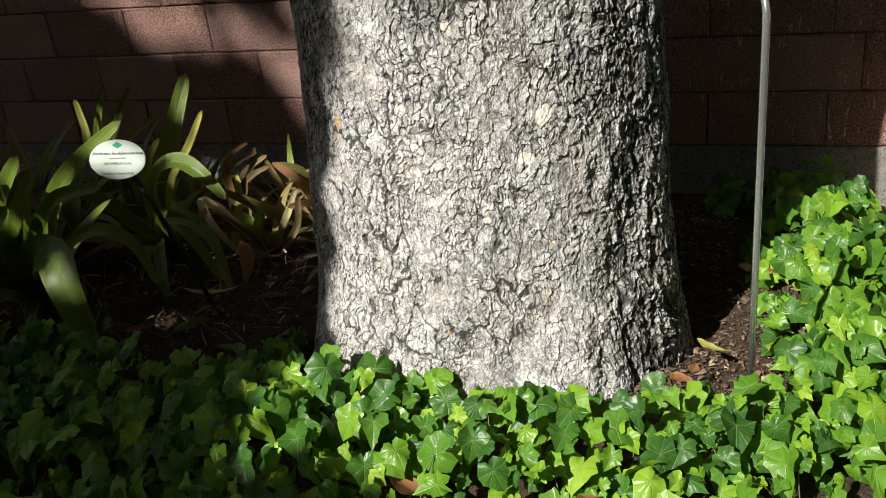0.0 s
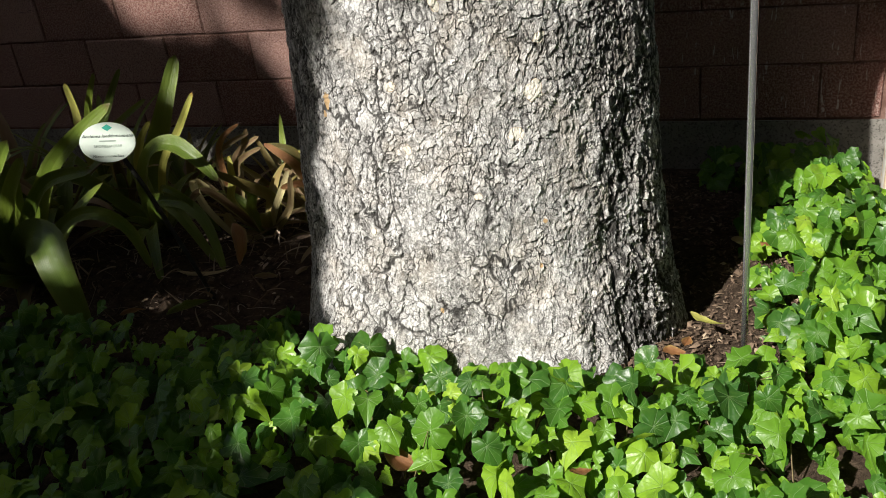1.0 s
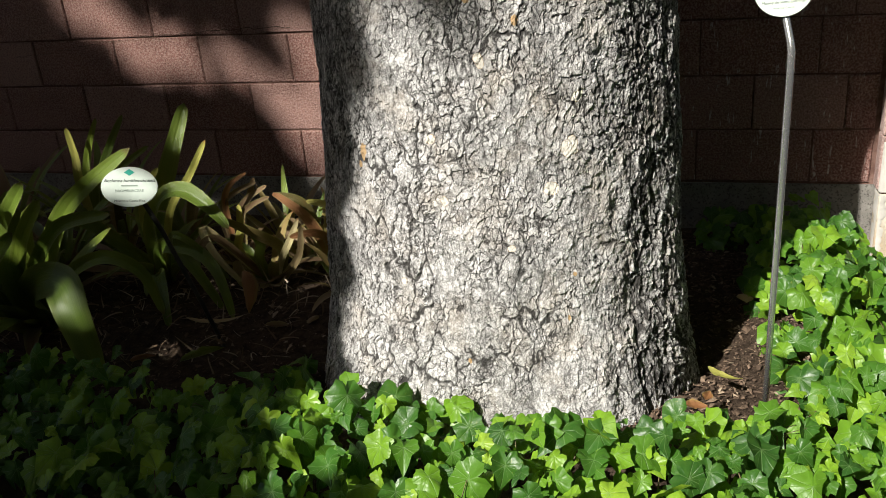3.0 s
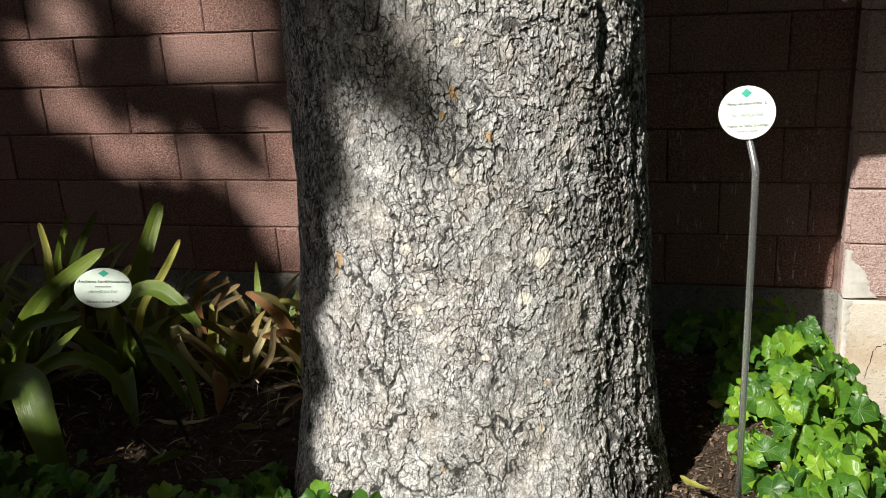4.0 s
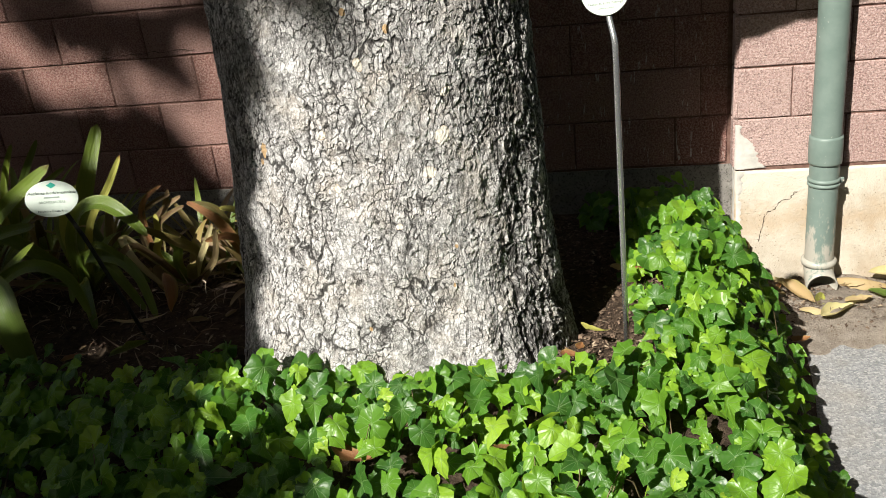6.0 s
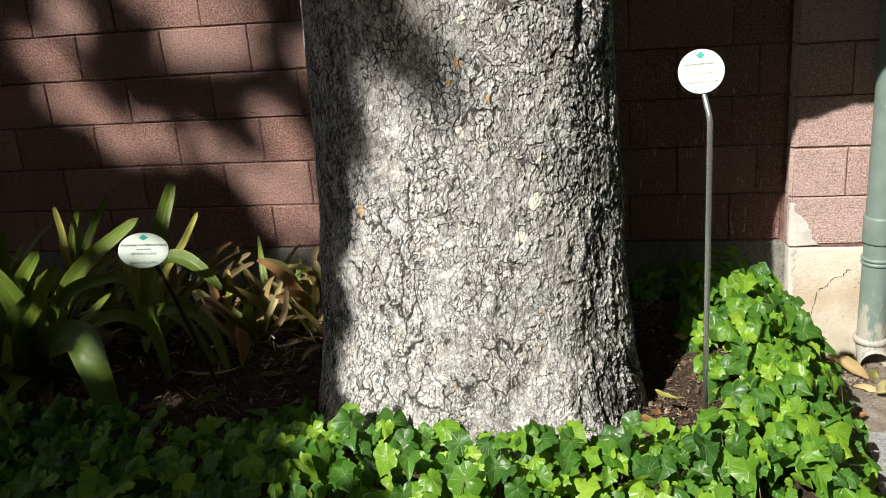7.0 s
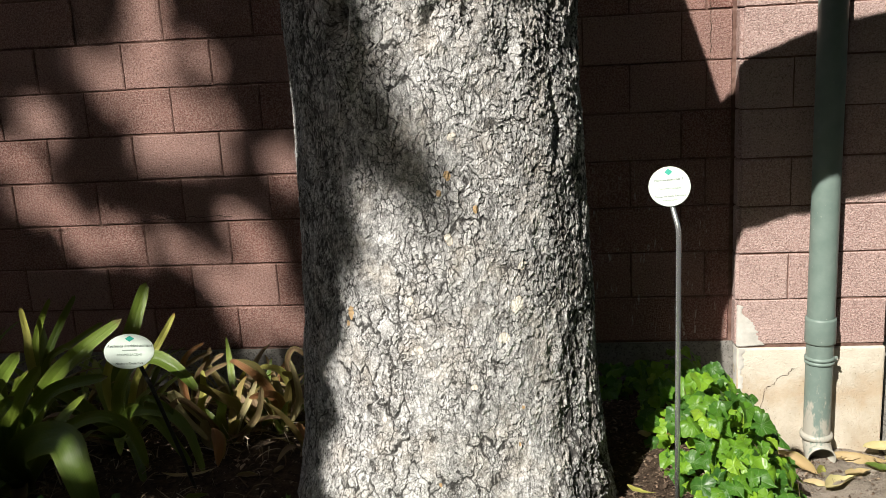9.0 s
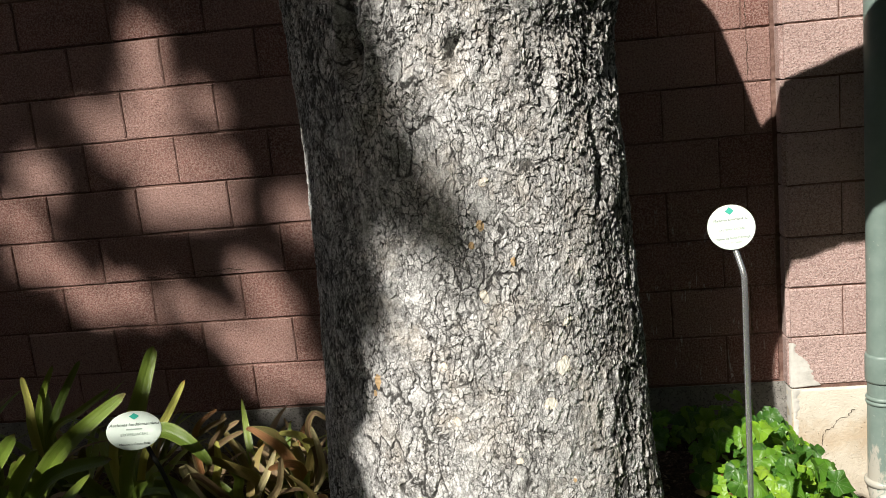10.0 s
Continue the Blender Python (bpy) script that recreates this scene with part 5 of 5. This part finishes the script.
sign("oval_plant_sign", "oval white plant label on a dark stake among the bromeliads", oval_at, 0.140, 0.103, [
    (0.155, "Aechmea lueddemanniana", 0.0120, M_INK, 0.25, 0.0),
    (0.03, None, 0.040, M_INK_GREY, 0, 0),
    (-0.10, "BROMELIACEAE", 0.0100, M_INK_GREY, 0, 0),
    (-0.345, "México a Costa Rica", 0.0092, M_INK, 0, 0.0)],
    [(0.30, -1.335, 0.38), (0.27, -1.365, 0.56), (0.225, -1.41, 0.80), (0.198, -1.437, 0.915)], 0.0062, M_STAKE)
round_at = Matrix.Translation((1.7218, -1.564, 1.387)) @ look((0, 0, 0), (0.08, 0.93, -0.26)) @ pose(0, 0, 0, 0, 0, 4)
sign("round_plant_sign", "round white plant label on a bent galvanised steel tube", round_at, 0.1035, 0.1015, [
    (0.17, "Mammea americana  L.", 0.0080, M_INK, 0.2, 0.0),
    (-0.05, "CALOPHYLLACEAE", 0.0066, M_INK_GREY, 0, 0),
    (-0.24, "Mamey de Santo Domingo", 0.0070, M_INK, 0, 0.0),
    (-0.34, "América Central", 0.0056, M_INK_GREY, 0, 0)],
    [(1.7475, -1.535, 0.40), (1.7440, -1.562, 0.8), (1.741, -1.590, 1.235), (1.7402, -1.592, 1.278), (1.7380, -1.587, 1.294), (1.7325, -1.575, 1.318), (1.7280, -1.565, 1.338), (1.7260, -1.560, 1.352)], 0.0069, M_STEEL)

# ---- drainpipes ----


def lathe(name, profile, material, sides=40):
    verts, faces = [], []
    for r, z in profile:
        for k in range(sides):
            a = 2 * math.pi * k / sides
            verts.append((r * math.cos(a), r * math.sin(a), z))
    for i in range(len(profile) - 1):
        for k in range(sides):
            k2 = (k + 1) % sides
            faces.append((i * sides + k, i * sides + k2, (i + 1) * sides + k2, (i + 1) * sides + k))
    me = mesh_from(name, verts, faces, material)
    return me


def drainpipe(x, y, top=TOP):
    ob = tagged(new("drainpipe"), "grey-green painted drainpipe with a flared outlet, scuffed low down", "drainpipe", "drainpipes on the wall")
    ob.matrix_basis = pose(x, y, 0)
    r = 0.055
    part("pipe", lathe("pipe", [(r, 0.54), (r, top)], M_PIPE), ob)
    part("lower_pipe", lathe("lower_pipe", [(r - 0.001, 0.06), (r - 0.001, 0.53)], M_PIPE), ob)
    part("socket", lathe("socket", [(r, 0.476), (r + 0.005, 0.479), (r + 0.0065, 0.486), (r + 0.0065, 0.577), (r + 0.005, 0.585), (r, 0.587)], M_PIPE), ob)
    for z in (0.395, 0.412):
        part("bead", lathe("bead", [(r - 0.001, z - 0.008), (r + 0.004, z - 0.005), (r + 0.0055, z), (r + 0.004, z + 0.005), (r - 0.001, z + 0.008)], M_PIPE), ob)
    lug = part("lug", box("lug", (0.018, 0.012, 0.022), M_PIPE, 0.004, 2), ob, pose(r + 0.010, 0.0, 0.404))
    part("bolt", lathe("bolt", [(0.0001, 0.008), (0.004, 0.008), (0.005, 0.004), (0.005, -0.008)], M_BOLT, 10), lug, pose(0.004, -0.006, 0, 90))
    part("bracket", box("bracket", (0.012, 0.075, 0.02), M_BOLT, 0.002), ob, pose(0.0, 0.075, 0.404))
    part("bracket", box("bracket", (0.012, 0.075, 0.02), M_BOLT, 0.002), ob, pose(0.0, 0.075, 2.2))
    part("foot_ring", lathe("foot_ring", [(r, 0.052), (r + 0.010, 0.056), (r + 0.012, 0.066), (r + 0.010, 0.076), (r, 0.080)], M_PIPE), ob)
    path = [(0, 0, 0.07), (0, -0.003, 0.045), (0, -0.018, 0.018), (0, -0.048, -0.002), (0, -0.085, -0.010)]
    part("outlet", sweep("outlet", path, [r + 0.001] * 3 + [r + 0.002, r + 0.004], M_PIPE, 32, inner=[r - 0.004] * 3 + [r - 0.003, r - 0.002]), ob)
    return ob


drainpipe(2.526, -0.162)


def pipe_stub(x, y):
    """The open lower end of a second pipe, with its socket and beads."""
    ob = tagged(new("drainpipe_stub"), "short open grey plastic pipe end standing by the pilaster", "pipe")
    ob.matrix_basis = pose(x, y, -0.05)
    r = 0.055
    part("pipe", lathe("pipe", [(r, 0.0), (r, 0.27), (r + 0.004, 0.28), (r + 0.005, 0.315), (r + 0.001, 0.318), (r - 0.004, 0.315), (r - 0.005, 0.05)], M_PIPE), ob)
    for z in (0.245, 0.075):
        part("bead", lathe("bead", [(r - 0.001, z - 0.008), (r + 0.004, z - 0.005), (r + 0.0055, z), (r + 0.004, z + 0.005), (r - 0.001, z + 0.008)], M_PIPE), ob)
    part("foot_ring", lathe("foot_ring", [(r + 0.002, 0.0), (r + 0.012, 0.004), (r + 0.013, 0.03), (r + 0.008, 0.05), (r, 0.055)], M_PIPE), ob)
    return ob


pipe_stub(2.892, -0.105)


def hose_coil(x, y, z):
    """A coiled hose on a hook, flat against the wall."""
    ob = tagged(new("hose_coil"), "coiled teal plastic hose hanging on the wall by the pilaster", "hose")
    ob.matrix_basis = pose(x, y, z)
    path = []
    for i in range(181):
        a = 2 * math.pi * i / 45
        r = 0.118 + 0.006 * math.sin(a * 0.37 + 1)
        path.append(Vector((r * math.cos(a), -0.012 - 0.011 * i / 45, 1.1 * r * math.sin(a))))
    part("hose", sweep("hose", path, [0.012] * len(path), M_HOSE, 12), ob)
    part("hook", sweep("hook", [Vector((0, 0.0, 0.105)), Vector((0, -0.03, 0.104)), Vector((0, -0.068, 0.104)), Vector((0, -0.078, 0.112)), Vector((0, -0.080, 0.135))], [0.004] * 5, M_BOLT, 8), ob)
    return ob


hose_coil(2.972, -0.002, 0.59)

# ---- fallen leaves ----


def fallen_mesh(length, width, material, curl, bow, seed):
    """A dry leathery leaf: oval, creased along the midrib, curled and crumpled."""
    r = random.Random(seed)
    n, cols = 18, 8
    verts, faces, uv = [], [], []
    sway, twist, lop = r.uniform(-0.09, 0.09), r.uniform(-0.8, 0.8), r.uniform(0.55, 1.45)
    ph, sgn = r.uniform(0, 6), r.choice((1, 1, -1))
    roll_up, crease = curl * r.uniform(0.35, 0.8), r.uniform(0.15, 0.55)
    for i in range(n + 1):
        t = i / n
        w = width * 0.54 * max(0.0, math.sin(math.pi * t ** 0.86)) ** 0.7 * (1 + 0.05 * math.sin(9 * t + ph)) * (1 - 0.25 * t)
        w = max(w, 0.0014)
        tw = twist * (t - 0.4)
        for c in range(cols + 1):
            q = c / cols * 2 - 1
            ang = q * roll_up * (lop if q > 0 else 2 - lop)
            y = w * math.sin(ang) / max(roll_up, 0.05)
            z = w * (1 - math.cos(ang)) / max(roll_up, 0.05) + crease * w * abs(q) + bow * length * (t - 0.5) ** 2 * 1.1
            z = sgn * z + (0.5 * w if sgn < 0 else 0) + w * abs(q) ** 3 * (0.10 * math.sin(11 * t + 3 * q + ph) + 0.06 * math.sin(23 * t + 2 * ph))
            verts.append((t * length - length / 2, y * math.cos(tw) - z * math.sin(tw) + sway * length * math.sin(math.pi * t), y * math.sin(tw) + z * math.cos(tw)))
            uv.append((0.5 + 0.5 * q, t * 0.93))
    for i in range(n):
        for c in range(cols):
            a = i * (cols + 1) + c
            faces.append((a, a + 1, a + cols + 2, a + cols + 1))
    return mesh_from("fallen_leaf", verts, faces, material, uv=uv)


def fallen(x, y, z, length, width, material, turn, tilt=0, roll=0, curl=0.5, bow=0.4, label="fallen dry tan leaf curled on the ground"):
    ob = new("fallen_leaf", fallen_mesh(length, width, material, curl, bow, R.randrange(99)))
    ob.matrix_basis = pose(x, y, z - (0.055 if x > 2.25 else 0.0), roll, tilt, turn)
    return tagged(ob, label, "leaf", "fallen leaves")


TAN, GRN, RST = "large fallen tan leaf curled at the wall's foot", "fallen yellow-green leaf beside the drainpipe", "small rusty dead leaf on the earth"
for row in (
    (2.695, -0.185, 0.040, 0.24, 0.085, M_TAN, -12, 4, 14, 1.25, 0.3, TAN), (2.86, -0.22, 0.035, 0.22, 0.085, M_TAN, 30, -4, 12, 1.25, 0.4, TAN),
    (2.74, -0.30, 0.030, 0.12, 0.055, M_BROM, -20, 5, 0, 0.4, 0.2, GRN), (2.64, -0.345, 0.030, 0.12, 0.060, M_TAN, 20, 0, -8, 0.6, 0.3, GRN),
    (2.545, -0.425, 0.022, 0.17, 0.095, M_TAN, 28, 0, 10, 1.25, 0.4, TAN), (2.47, -0.40, 0.018, 0.15, 0.085, M_TAN, -30, 0, -12, 1.25, 0.5, TAN),
    (2.43, -0.30, 0.045, 0.16, 0.065, M_TAN, -52, 12, 25, 1.25, 0.3, TAN), (2.50, -0.33, 0.03, 0.10, 0.05, M_YELLOW, 70, 0, 30, 0.8, 0.3, TAN),
    (2.33, -0.165, 0.065, 0.10, 0.045, M_TAN, 75, 20, 20, 1.25, 0.3, TAN), (2.42, -0.17, 0.045, 0.09, 0.035, M_TAN, 8, 5, 20, 1.25, 0.5, TAN),
    (2.38, -0.20, 0.05, 0.10, 0.045, M_TAN, -25, 0, 10, 1.25, 0.3, TAN), (2.34, -0.30, 0.06, 0.10, 0.05, M_DRY, -40, 10, 0, 0.7, 0.3, TAN),
    (2.37, -0.62, 0.02, 0.085, 0.04, M_RUST, 20, 0, 10, 0.6, 0.4, RST), (2.80, -0.14, 0.045, 0.16, 0.05, M_TAN, 5, 0, 30, 1.25, 0.3, TAN),
    (2.31, -0.42, 0.07, 0.08, 0.04, M_RUST, 60, 20, 0, 0.6, 0.4, RST),
    (2.252, -0.115, 0.175, 0.085, 0.040, M_DRY, 60, 60, 20, 0.7, 0.3, "dark dry leaf leaning against the pilaster's foot"),
    (1.665, -1.395, 0.462, 0.085, 0.026, M_YELLOW, -22, 6, 0, 0.5, 0.3, "fallen yellow strip of leaf beside the trunk"),
    (1.800, -1.48, 0.485, 0.060, 0.035, M_TAN, 60, 35, 10, 0.5, 0.3, "fallen tan leaf at the foot of the steel tube"),
    (1.600, -1.56, 0.475, 0.055, 0.032, M_RUST, 30, 15, 10, 0.5, 0.3, RST), (1.625, -1.50, 0.465, 0.045, 0.025, M_RUST, 80, 5, 10, 0.5, 0.3, RST),
    (1.80, -0.95, 0.43, 0.07, 0.04, M_RUST, 50, 20, 10, 0.5, 0.3, RST), (1.83, -0.80, 0.42, 0.06, 0.04, M_RUST, 10, 10, 30, 0.5, 0.3, RST), (1.735, -0.86, 0.40, 0.05, 0.035, M_TAN, 10, 10, 10, 0.5, 0.3, RST),
    (1.14, -2.02, 0.505, 0.12, 0.05, M_RUST, -15, 10, 10, 0.9, 0.5, "rusty curled leaf caught among the ivy"), (1.20, -2.0, 0.55, 0.07, 0.045, M_RUST, 60, 25, 0, 0.7, 0.5, "rusty curled leaf caught among the ivy"),
    (1.02, -1.96, 0.58, 0.085, 0.04, M_BRONZE, -40, 20, 20, 0.5, 0.4, "withered brownish leaf caught among the ivy"), (0.86, -1.94, 0.52, 0.05, 0.03, M_RUST, 10, 20, 0, 0.6, 0.4, RST),
    (1.47, -2.03, 0.53, 0.05, 0.03, M_RUST, 40, 20, 0, 0.6, 0.4, RST), (1.98, -1.85, 0.50, 0.05, 0.03, M_RUST, 70, 20, 0, 0.6, 0.4, RST),
    (0.43, -1.26, 0.44, 0.07, 0.03, M_DRY, 20, 5, 10, 0.7, 0.3, "dry brown dead leaf below the bromeliads"), (0.24, -1.27, 0.455, 0.17, 0.022, M_TAN, 12, 0, 15, 0.8, 0.3, "dry brown dead leaf below the bromeliads"),
    (0.295, -1.17, 0.50, 0.13, 0.05, M_RUST, -70, 60, 10, 0.5, 0.2, "rust-brown hanging dead leaf among the bromeliads"),
    (0.34, -1.52, 0.49, 0.12, 0.065, M_BROM, 25, -10, -20, 0.3, 0.1, "broad dull green fallen leaf on the earth"),
    (0.14, -1.5, 0.46, 0.07, 0.028, M_RUST, 40, 5, 10, 0.7, 0.3, "dry brown dead leaf below the bromeliads"), (0.52, -1.2, 0.44, 0.06, 0.028, M_DRY, 80, 5, 10, 0.7, 0.3, "dry brown dead leaf below the bromeliads"),
):
    fallen(*row)
for i in range(16):
    x, y = R.uniform(2.34, 2.95), R.uniform(-0.50, -0.20)
    fallen(x, y, 0.028, R.uniform(0.05, 0.12), R.uniform(0.022, 0.045), R.choice((M_TAN, M_TAN, M_DRY, M_RUST)), R.uniform(0, 360), R.uniform(-8, 8), R.uniform(-20, 20), R.uniform(0.5, 1.2), R.uniform(0.2, 0.6), "small fallen dry leaf on the dirt by the drainpipe")


def fibre_mesh():
    """Withered thin blades and stalks, tangled below the bromeliads."""
    verts, faces = [], []
    for i in range(620):
        x, y = R.uniform(-0.45, 0.66), R.uniform(-1.52, -0.45)
        if math.hypot(x - TREE[0], y - TREE[1]) < 0.56:
            continue
        z = float(soil_height(x, y)) + R.uniform(-0.01, 0.03)
        az, rise = R.uniform(0, 6.28), R.uniform(-0.1, 0.75) if R.random() < 0.6 else R.uniform(0.5, 1.3)
        length, w, bend = R.uniform(0.03, 0.10), R.uniform(0.0012, 0.0042), R.uniform(-1.6, 0.3)
        p, b, n = Vector((x, y, z)), len(verts), 5
        side = Vector((-math.sin(az), math.cos(az), R.uniform(-0.5, 0.5))).normalized()
        for k in range(n + 1):
            t = k / n
            e, a = rise + bend * t, az + 0.5 * bend * t * t
            if k:
                p = p + Vector((math.cos(a) * math.cos(e), math.sin(a) * math.cos(e), math.sin(e))) * (length / n)
            verts += [p + side * w * (1 - 0.8 * t), p - side * w * (1 - 0.8 * t) + Vector((0, 0, 0.0012))]
        for k in range(n):
            faces.append((b + 2 * k, b + 2 * k + 1, b + 2 * k + 3, b + 2 * k + 2))
    return mesh_from("withered_grass", verts, faces, M_FIBRE)


def litter_mesh():
    """Bark chips, twigs and leaf crumbs on the bare earth."""
    verts, faces = [], []
    for zone, n in (((1.45, 1.90, -1.60, -0.05), 5200), ((-0.4, 0.72, -1.62, -0.35), 3000), ((2.24, 2.95, -0.55, -0.12), 500), ((2.22, 2.50, -0.42, -0.10), 900), ((0.6, 1.6, -0.7, -0.05), 300)):
        for i in range(n):
            x, y = R.uniform(zone[0], zone[1]), R.uniform(zone[2], zone[3])
            if math.hypot(x - TREE[0], y - TREE[1]) < 0.49 or (x > 2.2 and y > -0.1):
                continue
            z = max(float(soil_height(x, y)) - 0.012, float(dirt_height(x, y)) if x > 2.1 else -1.0) + R.uniform(0, 0.012)
            l = R.choice((0.005, 0.006, 0.008, 0.011, 0.016, 0.016, 0.045 if R.random() < 0.25 else 0.02)) * R.uniform(0.7, 1.3)
            w = 0.0012 if l > 0.035 else l * R.uniform(0.14, 0.42)
            m4 = pose(x, y, z, R.gauss(0, 18), R.gauss(0, 18), R.uniform(0, 360))
            b = len(verts)
            k1, k2, k3 = R.uniform(-0.35, 0.35), R.uniform(-0.35, 0.35), R.uniform(0.5, 1.2)
            for px, py, pz in ((-l / 2, w * k1, 0), (l * k2, w, 0.002), (l / 2, -w * k2, 0), (l * k1, -w * k3, 0.001), (l * k1 * k2, 0, 0.0035 * k3)):
                verts.append(m4 @ Vector((px, py, pz)))
            faces += [(b, b + 1, b + 4), (b + 1, b + 2, b + 4), (b + 2, b + 3, b + 4), (b + 3, b, b + 4), (b + 3, b + 2, b + 1, b)]
    return mesh_from("leaf_litter", verts, faces, M_LITTER, smooth=False)


tagged(new("withered_grass", fibre_mesh()), "tangle of thin withered leaf blades under the bromeliads", "dead leaves", kind="stuff")
tagged(new("leaf_litter", litter_mesh()), "brown mulch of bark chips, twigs and leaf crumbs", "litter", kind="stuff")

# ---- the wall's blocks, piece by piece ----
build_blocks()
